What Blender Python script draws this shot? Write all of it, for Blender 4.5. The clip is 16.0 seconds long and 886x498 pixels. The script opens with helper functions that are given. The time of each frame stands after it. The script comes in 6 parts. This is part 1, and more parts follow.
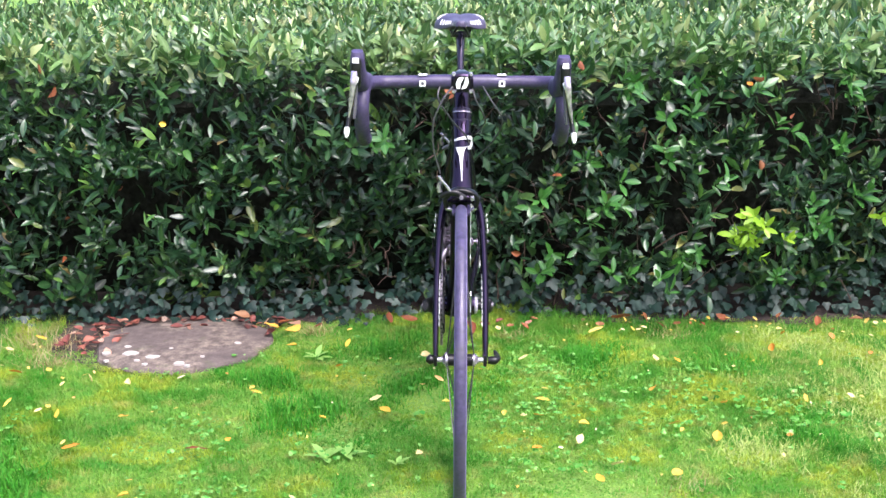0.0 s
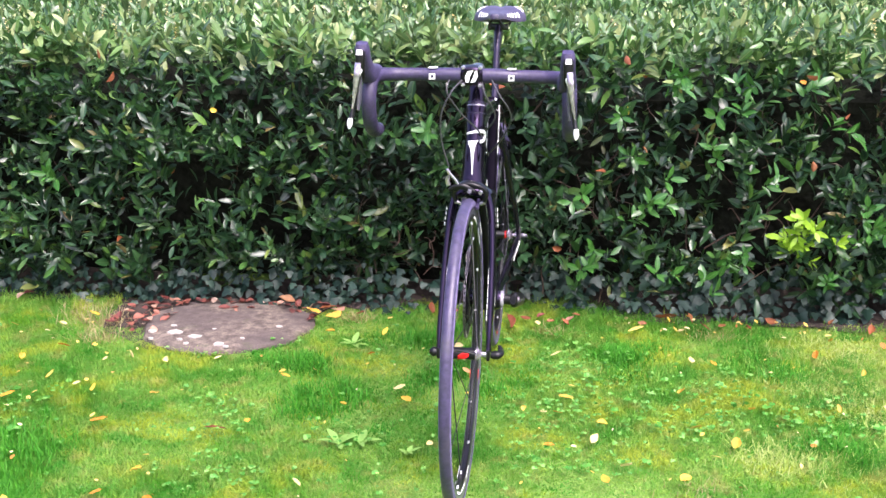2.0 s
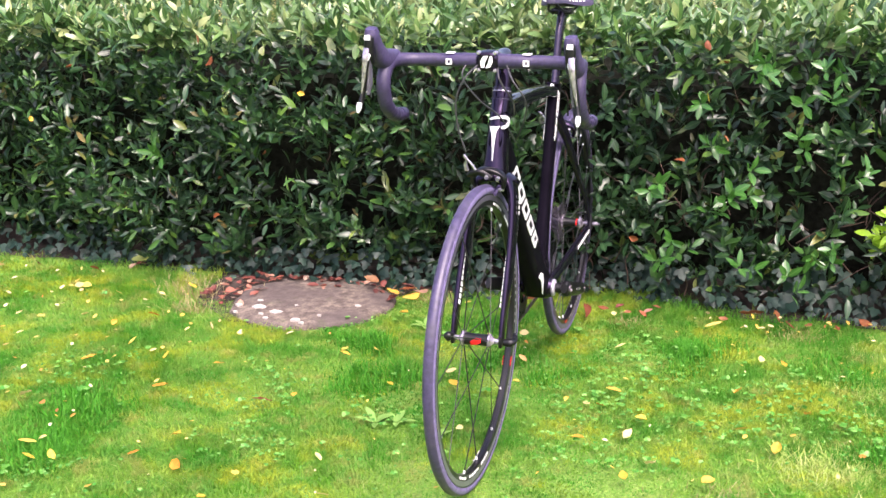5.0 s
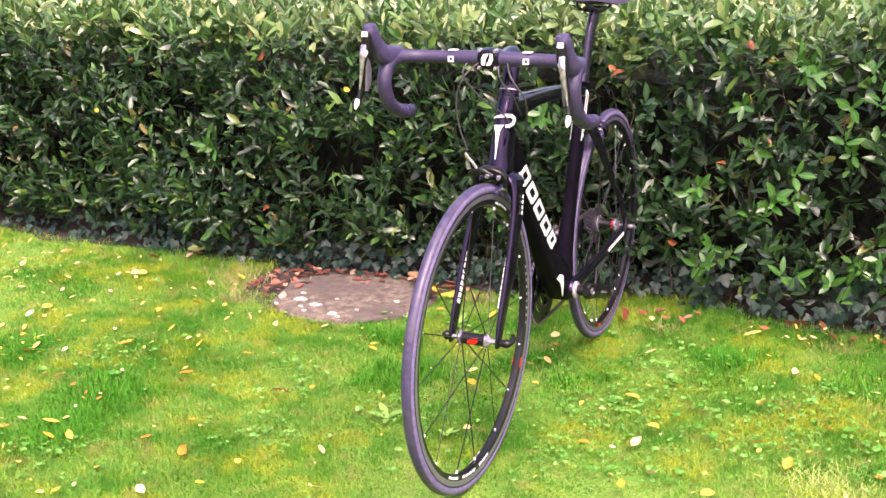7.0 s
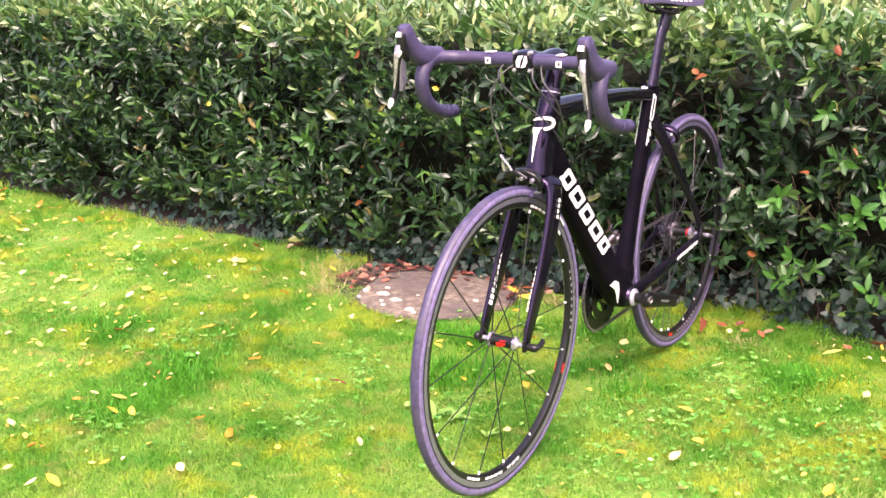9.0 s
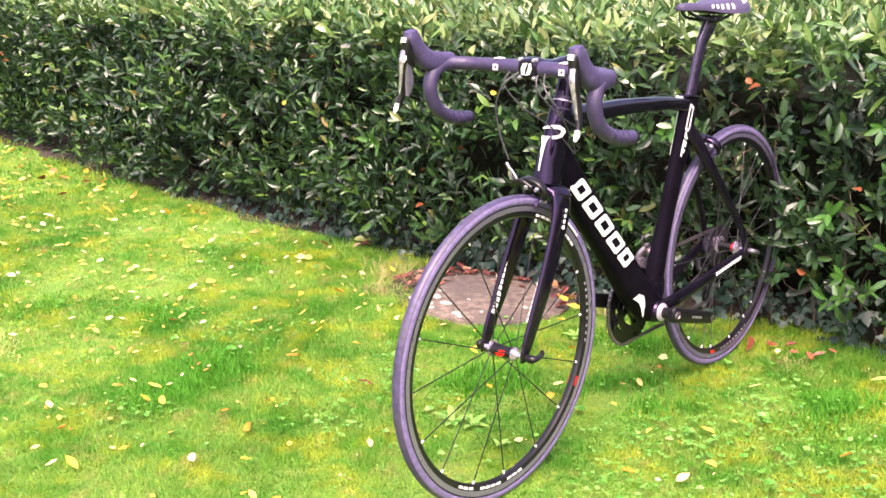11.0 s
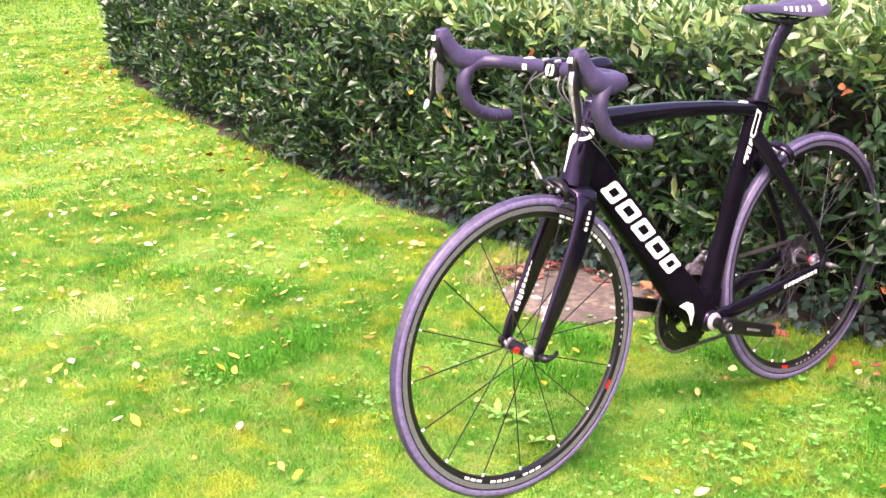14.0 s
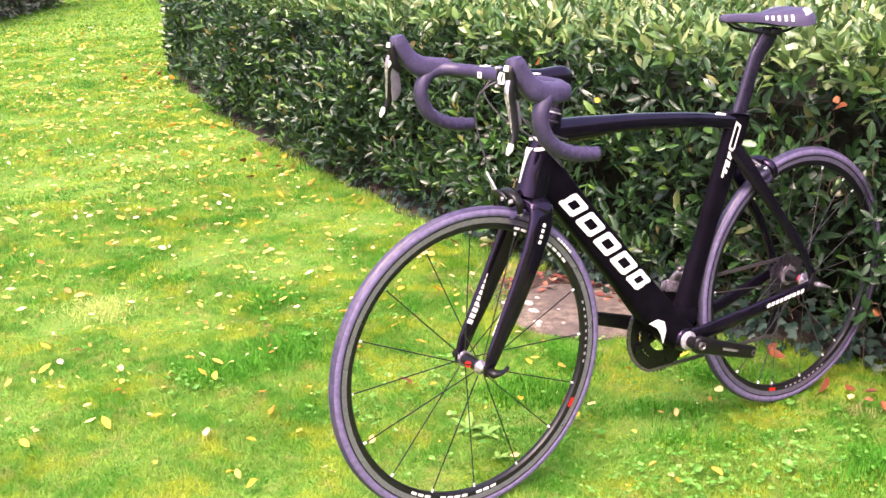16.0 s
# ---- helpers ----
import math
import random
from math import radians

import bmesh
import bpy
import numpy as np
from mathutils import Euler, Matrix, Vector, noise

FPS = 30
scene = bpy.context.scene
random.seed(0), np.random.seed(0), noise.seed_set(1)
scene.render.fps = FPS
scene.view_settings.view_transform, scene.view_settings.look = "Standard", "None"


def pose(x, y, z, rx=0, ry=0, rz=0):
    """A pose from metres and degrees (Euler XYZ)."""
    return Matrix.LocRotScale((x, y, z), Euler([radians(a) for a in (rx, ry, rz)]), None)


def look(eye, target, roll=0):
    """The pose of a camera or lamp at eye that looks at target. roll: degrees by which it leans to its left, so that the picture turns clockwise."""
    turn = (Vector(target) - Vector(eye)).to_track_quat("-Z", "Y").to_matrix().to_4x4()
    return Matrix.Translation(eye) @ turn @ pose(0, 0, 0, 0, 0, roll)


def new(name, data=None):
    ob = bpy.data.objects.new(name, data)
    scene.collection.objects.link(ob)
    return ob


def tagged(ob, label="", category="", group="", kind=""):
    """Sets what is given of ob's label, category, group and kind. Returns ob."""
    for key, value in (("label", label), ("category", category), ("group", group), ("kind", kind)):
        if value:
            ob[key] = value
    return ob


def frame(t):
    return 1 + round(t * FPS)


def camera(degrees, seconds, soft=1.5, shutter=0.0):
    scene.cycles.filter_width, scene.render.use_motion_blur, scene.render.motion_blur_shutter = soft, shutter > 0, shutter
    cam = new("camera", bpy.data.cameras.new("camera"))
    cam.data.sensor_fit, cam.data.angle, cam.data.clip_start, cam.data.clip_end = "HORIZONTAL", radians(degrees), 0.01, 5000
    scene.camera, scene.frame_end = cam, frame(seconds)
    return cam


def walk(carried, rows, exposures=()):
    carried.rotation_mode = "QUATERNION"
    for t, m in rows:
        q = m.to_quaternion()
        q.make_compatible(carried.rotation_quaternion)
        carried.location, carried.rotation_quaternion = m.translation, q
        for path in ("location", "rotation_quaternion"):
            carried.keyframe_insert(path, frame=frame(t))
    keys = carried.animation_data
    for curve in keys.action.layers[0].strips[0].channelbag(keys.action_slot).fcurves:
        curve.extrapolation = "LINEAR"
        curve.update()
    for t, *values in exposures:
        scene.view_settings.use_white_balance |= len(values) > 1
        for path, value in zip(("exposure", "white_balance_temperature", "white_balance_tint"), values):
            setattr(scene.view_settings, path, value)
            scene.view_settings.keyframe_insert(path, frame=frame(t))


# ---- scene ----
cam = camera(43.6, 16.0)
PATH = [
    (0, (0.052, 0.195, 1.195), (0.054, 2.127, 0.676), -0.4),
    (0.5, (0.131, 0.182, 1.198), (0.073, 2.11, 0.668), -0.1),
    (1, (0.186, 0.18, 1.204), (0.082, 2.103, 0.666), 0.2),
    (1.5, (0.234, 0.188, 1.205), (0.084, 2.108, 0.666), 0.2),
    (2, (0.29, 0.205, 1.203), (0.082, 2.121, 0.666), -0.0),
    (2.5, (0.354, 0.222, 1.205), (0.08, 2.129, 0.668), -0.4),
    (3, (0.412, 0.235, 1.205), (0.076, 2.131, 0.665), -0.7),
    (3.5, (0.467, 0.243, 1.207), (0.072, 2.126, 0.66), -0.9),
    (4, (0.546, 0.256, 1.208), (0.083, 2.121, 0.653), -1.1),
    (6.5, (0.879, 0.347, 1.19), (0.165, 2.13, 0.632), -1.1),
    (7, (0.936, 0.382, 1.195), (0.161, 2.139, 0.635), -1.3),
    (7.5, (0.99, 0.412, 1.197), (0.15, 2.139, 0.637), -1.5),
    (8, (1.048, 0.438, 1.197), (0.141, 2.131, 0.639), -1.6),
    (8.5, (1.121, 0.478, 1.2), (0.141, 2.13, 0.641), -1.7),
    (9, (1.209, 0.518, 1.194), (0.157, 2.126, 0.639), -1.5),
    (11.5, (1.486, 0.744, 1.201), (0.18, 2.155, 0.649), -1.6),
    (12, (1.538, 0.782, 1.207), (0.178, 2.139, 0.651), -1.8),
    (12.5, (1.598, 0.834, 1.205), (0.182, 2.131, 0.647), -1.8),
    (13, (1.667, 0.892, 1.21), (0.198, 2.127, 0.648), -1.9),
    (13.5, (1.721, 0.947, 1.208), (0.216, 2.139, 0.646), -1.5),
    (14, (1.761, 0.98, 1.215), (0.234, 2.143, 0.654), -1.3),
    (14.5, (1.794, 1.023, 1.215), (0.248, 2.164, 0.659), -1.1),
    (15, (1.815, 1.096, 1.206), (0.249, 2.212, 0.658), -1.0),
    (15.5, (1.844, 1.168, 1.2), (0.255, 2.254, 0.656), -0.9),
    (16, (1.882, 1.219, 1.201), (0.27, 2.27, 0.659), -1.2),
]
EXPOSURES = [(0.0, 1.60, 5950, 16), (0.6, 1.65, 5980, 16), (1.1, 1.69, 6000, 18), (2.0, 1.61, 6130, 21), (2.5, 1.52, 6230, 21), (3.0, 1.57, 6250, 21), (4.0, 1.61, 6300, 20), (6.5, 1.60, 7000, 29), (7.5, 1.78, 7150, 30), (9.0, 1.85, 7150, 28), (12.5, 1.91, 7150, 29), (14.7, 1.92, 7150, 29), (15.4, 1.78, 7150, 28), (16.0, 1.78, 7150, 28)]
walk(cam, [(t, look(eye, target, roll)) for t, eye, target, roll in PATH], EXPOSURES)

# ---- world and light: bright overcast daylight ----
SUN_UP, SUN_TURN = radians(58), radians(145)
world = bpy.data.worlds.new("overcast_sky")
scene.world = world
world.use_nodes = True
wn = world.node_tree
sky = wn.nodes.new("ShaderNodeTexSky")
sky.sky_type, sky.sun_disc = "NISHITA", False
sky.sun_elevation, sky.sun_rotation = SUN_UP, SUN_TURN
sky.air_density, sky.dust_density, sky.ozone_density = 1.0, 6.0, 1.0
wn.nodes["Background"].inputs["Strength"].default_value = 0.15
wn.links.new(sky.outputs["Color"], wn.nodes["Background"].inputs["Color"])
sun_data = bpy.data.lights.new("sun", "SUN")
sun_data.energy, sun_data.angle, sun_data.color = 1.5, radians(40), (1.0, 0.96, 0.92)
sun = new("sun", sun_data)
sun.matrix_world = pose(0, 0, 10, 90 - math.degrees(SUN_UP), 0, 180 - math.degrees(SUN_TURN))


# ---- materials ----
def base_material(name):
    m = bpy.data.materials.new(name)
    m.use_nodes = True
    return m, m.node_tree, m.node_tree.nodes["Principled BSDF"]


def noise_node(nt, scale, detail=4.0, coord="Object"):
    tc = nt.nodes.new("ShaderNodeTexCoord")
    n = nt.nodes.new("ShaderNodeTexNoise")
    n.inputs["Scale"].default_value, n.inputs["Detail"].default_value = scale, detail
    nt.links.new(tc.outputs[coord], n.inputs["Vector"])
    return n


def ramp(nt, source, stops):
    r = nt.nodes.new("ShaderNodeValToRGB")
    while len(r.color_ramp.elements) < len(stops):
        r.color_ramp.elements.new(0.5)
    for e, (p, c) in zip(r.color_ramp.elements, stops):
        e.position, e.color = p, (*c, 1)
    nt.links.new(source, r.inputs["Fac"])
    return r


def mix(nt, fac, a, b, mode="MIX"):
    n = nt.nodes.new("ShaderNodeMix")
    n.data_type, n.blend_type = "RGBA", mode
    for sock, val in ((n.inputs[0], fac), (n.inputs[6], a), (n.inputs[7], b)):
        if isinstance(val, (int, float)):
            sock.default_value = val
        elif isinstance(val, tuple):
            sock.default_value = (*val, 1)
        else:
            nt.links.new(val, sock)
    return n.outputs[2]


def bump(nt, bsdf, height, strength, distance):
    b = nt.nodes.new("ShaderNodeBump")
    b.inputs["Strength"].default_value, b.inputs["Distance"].default_value = strength, distance
    nt.links.new(height, b.inputs["Height"])
    nt.links.new(b.outputs["Normal"], bsdf.inputs["Normal"])


def painted(name, colour, rough, metal=0.0, coat=0.0, spread=0.25, scale=60.0, relief=0.0, dirt=None, dirt_amount=0.0, gloss=0.5, sheen=(1, 1, 1)):
    """A surface with two scales of variation, optional clear coat, relief and dirt."""
    m, nt, b = base_material(name)
    fine, broad = noise_node(nt, scale, 6.0), noise_node(nt, scale / 9, 3.0)
    dark = tuple(c * (1 - spread) for c in colour)
    light = tuple(min(1.0, c * (1 + spread)) for c in colour)
    col = ramp(nt, fine.outputs["Fac"], [(0.3, dark), (0.7, light)]).outputs["Color"]
    if dirt:
        mask = ramp(nt, broad.outputs["Fac"], [(0.5, (0, 0, 0)), (0.72, (dirt_amount,) * 3)])
        col = mix(nt, mask.outputs["Color"], col, dirt)
    nt.links.new(col, b.inputs["Base Color"])
    rr = nt.nodes.new("ShaderNodeMapRange")
    rr.inputs["To Min"].default_value, rr.inputs["To Max"].default_value = rough * 0.8, min(1.0, rough * 1.25)
    nt.links.new(broad.outputs["Fac"], rr.inputs["Value"])
    nt.links.new(rr.outputs["Result"], b.inputs["Roughness"])
    b.inputs["Metallic"].default_value, b.inputs["Coat Weight"].default_value, b.inputs["Coat Roughness"].default_value = metal, coat, 0.05
    b.inputs["Specular IOR Level"].default_value, b.inputs["Specular Tint"].default_value = gloss, (*sheen, 1)
    if relief:
        bump(nt, b, fine.outputs["Fac"], 0.5, relief)
    return m


def island_leaf(name, stops, rough, patch=None, patch_scale=1.5, gloss=0.5, through_light=0.25, veins=0.0, spots=None, grain=0.35, rib=None, single=False):
    """Leaf or blade: each island (or, where single, each object) its own colour out of the stops, larger patches, a little light shining through."""
    m, nt, b = base_material(name)
    if single:
        chance = nt.nodes.new("ShaderNodeObjectInfo").outputs["Random"]
    else:
        chance = nt.nodes.new("ShaderNodeNewGeometry").outputs["Random Per Island"]
    col = ramp(nt, chance, stops).outputs["Color"]
    fine = noise_node(nt, 90.0, 3.0)
    col = mix(nt, grain, col, ramp(nt, fine.outputs["Fac"], [(0.3, (0.45, 0.45, 0.45)), (0.7, (1, 1, 1))]).outputs["Color"], "MULTIPLY")
    if patch:
        big = noise_node(nt, patch_scale, 4.0)
        for lo, hi, tint, amount in patch:
            mask = ramp(nt, big.outputs["Fac"], [(lo, (0, 0, 0)), (hi, (amount,) * 3)])
            col = mix(nt, mask.outputs["Color"], col, tint)
            patch_scale *= 1.75
            big = noise_node(nt, patch_scale, 4.0)
    if rib:
        line = nt.nodes.new("ShaderNodeAttribute")
        line.attribute_name = "rib"
        col = mix(nt, ramp(nt, line.outputs["Fac"], [(0.84, (0, 0, 0)), (0.95, (0.55, 0.55, 0.55))]).outputs["Color"], col, rib)
    if spots:
        sp = noise_node(nt, 55.0, 2.0)
        col = mix(nt, ramp(nt, sp.outputs["Fac"], [(0.62, (0, 0, 0)), (0.7, (0.7, 0.7, 0.7))]).outputs["Color"], col, spots)
    nt.links.new(col, b.inputs["Base Color"])
    b.inputs["Roughness"].default_value, b.inputs["Specular IOR Level"].default_value = rough, gloss
    tr = nt.nodes.new("ShaderNodeBsdfTranslucent")
    nt.links.new(col, tr.inputs["Color"])
    mx = nt.nodes.new("ShaderNodeMixShader")
    mx.inputs[0].default_value = through_light
    out = nt.nodes["Material Output"]
    nt.links.new(b.outputs["BSDF"], mx.inputs[1])
    nt.links.new(tr.outputs["BSDF"], mx.inputs[2])
    nt.links.new(mx.outputs["Shader"], out.inputs["Surface"])
    if veins:
        bump(nt, b, fine.outputs["Fac"], veins, 0.002)
    return m


CARBON = painted("gloss_black_carbon", (0.005, 0.004, 0.008), 0.07, spread=0.3, scale=30, gloss=0.5, sheen=(0.72, 0.52, 1.0))
DEEP = painted("deep_black_carbon", (0.005, 0.004, 0.007), 0.34, spread=0.3, scale=30, gloss=0.03, sheen=(0.72, 0.52, 1.0))
SATIN = painted("satin_carbon", (0.015, 0.011, 0.026), 0.22, spread=0.25, scale=60, gloss=0.6, sheen=(0.85, 0.75, 1.0))
MATT = painted("matt_black_bar", (0.040, 0.029, 0.078), 0.36, spread=0.25, scale=120, relief=0.0006)
TAPE = painted("bar_tape", (0.038, 0.027, 0.074), 0.46, spread=0.3, scale=160, relief=0.001)
RUBBER = painted("black_rubber", (0.047, 0.034, 0.092), 0.5, spread=0.3, scale=140, relief=0.0008)
TREAD = painted("tyre_tread", (0.046, 0.036, 0.084), 0.42, spread=0.35, scale=90, relief=0.0006, dirt=(0.09, 0.08, 0.10), dirt_amount=0.5)
SIDEWALL = painted("tyre_sidewall", (0.145, 0.115, 0.235), 0.6, spread=0.25, scale=90)
RIMBLACK = painted("black_rim", (0.008, 0.007, 0.010), 0.28, spread=0.3, scale=50, gloss=0.4)
ALU = painted("brushed_aluminium", (0.42, 0.39, 0.47), 0.42, metal=0.35, spread=0.12, scale=140)
STEEL = painted("polished_steel", (0.42, 0.40, 0.46), 0.25, metal=0.7, spread=0.15, scale=90)
LEVER = painted("satin_grey_lever", (0.13, 0.12, 0.155), 0.3, metal=0.2, spread=0.15, scale=90)
SADDLE = painted("saddle_leatherette", (0.05, 0.038, 0.084), 0.42, spread=0.2, scale=200, relief=0.0006)
def stone_material():
    """Sandstone slab: fine grit, brown-grey clouds, dark damp stains and a film of moss."""
    m, nt, b = base_material("weathered_flagstone")
    grit, cloud, stain, film = noise_node(nt, 150.0, 4.0), noise_node(nt, 34.0, 6.0), noise_node(nt, 5.0, 6.0), noise_node(nt, 13.0, 6.0)
    col = ramp(nt, cloud.outputs["Fac"], [(0.36, (0.085, 0.066, 0.058)), (0.5, (0.150, 0.118, 0.098)), (0.64, (0.215, 0.172, 0.143))]).outputs["Color"]
    col = mix(nt, 0.55, col, ramp(nt, grit.outputs["Fac"], [(0.36, (0.3, 0.28, 0.28)), (0.62, (1, 1, 1))]).outputs["Color"], "MULTIPLY")
    col = mix(nt, ramp(nt, stain.outputs["Fac"], [(0.44, (0, 0, 0)), (0.58, (0.7, 0.7, 0.7))]).outputs["Color"], col, (0.066, 0.050, 0.050))
    col = mix(nt, ramp(nt, film.outputs["Fac"], [(0.60, (0, 0, 0)), (0.74, (0.5, 0.5, 0.5))]).outputs["Color"], col, (0.11, 0.125, 0.055))
    nt.links.new(col, b.inputs["Base Color"])
    b.inputs["Roughness"].default_value = 0.9
    bump(nt, b, cloud.outputs["Fac"], 0.6, 0.006)
    return m


STONE = stone_material()
CHAIN = painted("dark_chain_steel", (0.22, 0.19, 0.22), 0.36, metal=0.8, spread=0.35, scale=300)
CABLE = painted("cable_housing", (0.045, 0.042, 0.052), 0.4, spread=0.2, scale=90)
COG = painted("dark_cassette_steel", (0.12, 0.10, 0.13), 0.34, metal=0.9, spread=0.4, scale=200)
SILVER = painted("bright_silver_alloy", (0.46, 0.40, 0.50), 0.22, metal=0.7, spread=0.6, scale=110)
ALLOY = painted("black_alloy", (0.014, 0.013, 0.016), 0.32, metal=0.5, spread=0.3, scale=70)
WHITE = painted("white_decal", (0.8, 0.79, 0.8), 0.35, spread=0.05, scale=60)
RED = painted("red_decal", (0.55, 0.012, 0.012), 0.35, spread=0.15, scale=60)
LICHEN = painted("pale_lichen", (0.40, 0.365, 0.34), 0.95, spread=0.2, scale=90, relief=0.002)
SOIL = painted("damp_soil", (0.042, 0.029, 0.024), 0.95, spread=0.5, scale=40, relief=0.01)
BARK = painted("twig_bark", (0.075, 0.043, 0.034), 0.85, spread=0.4, scale=60, relief=0.002)

HEDGE_LEAF = island_leaf("laurel_leaf", [(0.0, (0.008, 0.027, 0.013)), (0.45, (0.015, 0.052, 0.019)), (0.75, (0.029, 0.089, 0.025)), (0.89, (0.058, 0.158, 0.032)), (0.97, (0.14, 0.27, 0.045)), (1.0, (0.24, 0.16, 0.06))],
                         0.29, patch=[(0.45, 0.7, (0.015, 0.034, 0.022), 0.5)], patch_scale=1.3, gloss=0.60, through_light=0.14, veins=0.4, rib=(0.09, 0.14, 0.06))
# young top leaves, painted paler still for the sky's light on them
TOP_LEAF = island_leaf("young_skylit_top_leaf", [(0.0, (0.028, 0.082, 0.022)), (0.45, (0.058, 0.160, 0.038)), (0.8, (0.15, 0.28, 0.07)), (1.0, (0.40, 0.44, 0.19))],
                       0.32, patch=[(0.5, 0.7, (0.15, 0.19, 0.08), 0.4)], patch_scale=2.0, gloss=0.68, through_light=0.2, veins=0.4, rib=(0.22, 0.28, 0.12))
SHOOT_LEAF = island_leaf("shoot_tip_laurel_leaf", [(0.0, (0.020, 0.072, 0.022)), (0.6, (0.040, 0.12, 0.030)), (1.0, (0.095, 0.23, 0.045))], 0.33, gloss=0.75, through_light=0.18, veins=0.4, rib=(0.14, 0.22, 0.07))
FRESH = island_leaf("fresh_laurel_leaf", [(0.0, (0.020, 0.095, 0.016)), (1.0, (0.055, 0.19, 0.028))], 0.3, gloss=0.7, through_light=0.22, rib=(0.16, 0.26, 0.08))
# leaf colour raised in place of the sunlight that misses this hedge's face
FAR_LEAF = island_leaf("lightened_far_leaf", [(0.0, (0.10, 0.13, 0.085)), (0.6, (0.19, 0.205, 0.14)), (1.0, (0.32, 0.29, 0.21))], 0.5, gloss=0.4, through_light=0.15)
TRACK = painted("worn_brake_track", (0.27, 0.245, 0.335), 0.28, metal=0.65, spread=0.15, scale=140)
# rear track painted darker than the front one, for the shade around it
SHADED_TRACK = painted("shaded_brake_track", (0.12, 0.105, 0.175), 0.4, metal=0.3, spread=0.25, scale=140)
NIPPLE = painted("bright_nipple_alloy", (0.74, 0.72, 0.76), 0.35, metal=0.2, spread=0.1, scale=140)
GREY_SPOKE = painted("grey_spoke_steel", (0.085, 0.08, 0.095), 0.4, metal=0.7, spread=0.2, scale=60)
YOUNG_LEAF = island_leaf("young_laurel_leaf", [(0.0, (0.16, 0.36, 0.02)), (1.0, (0.36, 0.55, 0.04))], 0.4, gloss=0.4, through_light=0.35)
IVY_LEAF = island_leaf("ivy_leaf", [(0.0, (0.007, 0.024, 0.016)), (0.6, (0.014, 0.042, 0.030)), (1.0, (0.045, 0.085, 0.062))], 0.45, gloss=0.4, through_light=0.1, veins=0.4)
GRASS = island_leaf("lawn_grass", [(0.0, (0.150, 0.33, 0.038)), (0.6, (0.226, 0.415, 0.058)), (0.92, (0.275, 0.45, 0.08)), (1.0, (0.42, 0.47, 0.18))],
                    0.55, patch=[(0.48, 0.60, (0.032, 0.19, 0.008), 0.85), (0.49, 0.60, (0.45, 0.48, 0.035), 0.6), (0.50, 0.61, (0.035, 0.25, 0.012), 0.75), (0.56, 0.64, (0.40, 0.36, 0.12), 0.5), (0.50, 0.60, (0.11, 0.34, 0.05), 0.55)], patch_scale=2.4, gloss=0.25, through_light=0.45, grain=0.1)
TUFT = island_leaf("dark_tuft_grass", [(0.0, (0.032, 0.21, 0.010)), (1.0, (0.085, 0.32, 0.022))], 0.55, gloss=0.25, through_light=0.35, grain=0.1)
DRY_GRASS = island_leaf("dry_straw_grass", [(0.0, (0.24, 0.22, 0.08)), (0.6, (0.38, 0.33, 0.15)), (1.0, (0.50, 0.44, 0.24))], 0.6, gloss=0.25, through_light=0.35, grain=0.1)
PALE_GRASS = island_leaf("lightened_lawn_grass", [(0.0, (0.33, 0.48, 0.10)), (0.6, (0.43, 0.53, 0.14)), (1.0, (0.54, 0.57, 0.25))], 0.6, gloss=0.25, through_light=0.4, grain=0.1)
CLOVER = island_leaf("clover_leaf", [(0.0, (0.045, 0.23, 0.022)), (0.5, (0.11, 0.34, 0.045)), (1.0, (0.23, 0.47, 0.11))], 0.5, gloss=0.4, through_light=0.25)
YELLOW = island_leaf("yellow_dead_leaf", [(0.0, (0.60, 0.36, 0.045)), (0.5, (0.72, 0.49, 0.06)), (1.0, (0.80, 0.62, 0.14))], 0.6, gloss=0.3, through_light=0.2, veins=0.4, spots=(0.45, 0.22, 0.03), single=True)
PALE = island_leaf("pale_dead_leaf", [(0.0, (0.64, 0.48, 0.17)), (0.6, (0.73, 0.62, 0.32)), (1.0, (0.76, 0.70, 0.50))], 0.6, gloss=0.3, through_light=0.15, veins=0.4, spots=(0.6, 0.45, 0.16))
ORANGE = island_leaf("orange_dead_leaf", [(0.0, (0.55, 0.20, 0.03)), (0.5, (0.70, 0.30, 0.03)), (1.0, (0.76, 0.42, 0.07))], 0.6, gloss=0.3, through_light=0.2, veins=0.4, spots=(0.35, 0.1, 0.02), single=True)
RUST = island_leaf("russet_dead_leaf", [(0.0, (0.085, 0.030, 0.028)), (0.4, (0.18, 0.050, 0.040)), (0.7, (0.29, 0.105, 0.07)), (0.88, (0.42, 0.24, 0.17)), (1.0, (0.52, 0.38, 0.30))], 0.6, gloss=0.35, through_light=0.1, veins=0.5, spots=(0.10, 0.03, 0.025), single=True)
AUBURN = island_leaf("auburn_dead_leaf", [(0.0, (0.17, 0.045, 0.020)), (0.6, (0.27, 0.085, 0.030)), (1.0, (0.26, 0.13, 0.06))], 0.6, gloss=0.35, through_light=0.15, veins=0.5, spots=(0.22, 0.07, 0.03), single=True)
FLECK = island_leaf("leaf_fleck", [(0.0, (0.62, 0.40, 0.06)), (0.5, (0.72, 0.55, 0.16)), (0.75, (0.76, 0.68, 0.42)), (0.9, (0.62, 0.28, 0.05)), (1.0, (0.42, 0.18, 0.06))], 0.6, gloss=0.3, through_light=0.2)
WEED = island_leaf("weed_leaf", [(0.0, (0.17, 0.36, 0.06)), (1.0, (0.28, 0.48, 0.12))], 0.5, gloss=0.3, through_light=0.25)
SPOKE = painted("black_spoke_steel", (0.05, 0.048, 0.055), 0.42, metal=0.8, spread=0.2, scale=60)


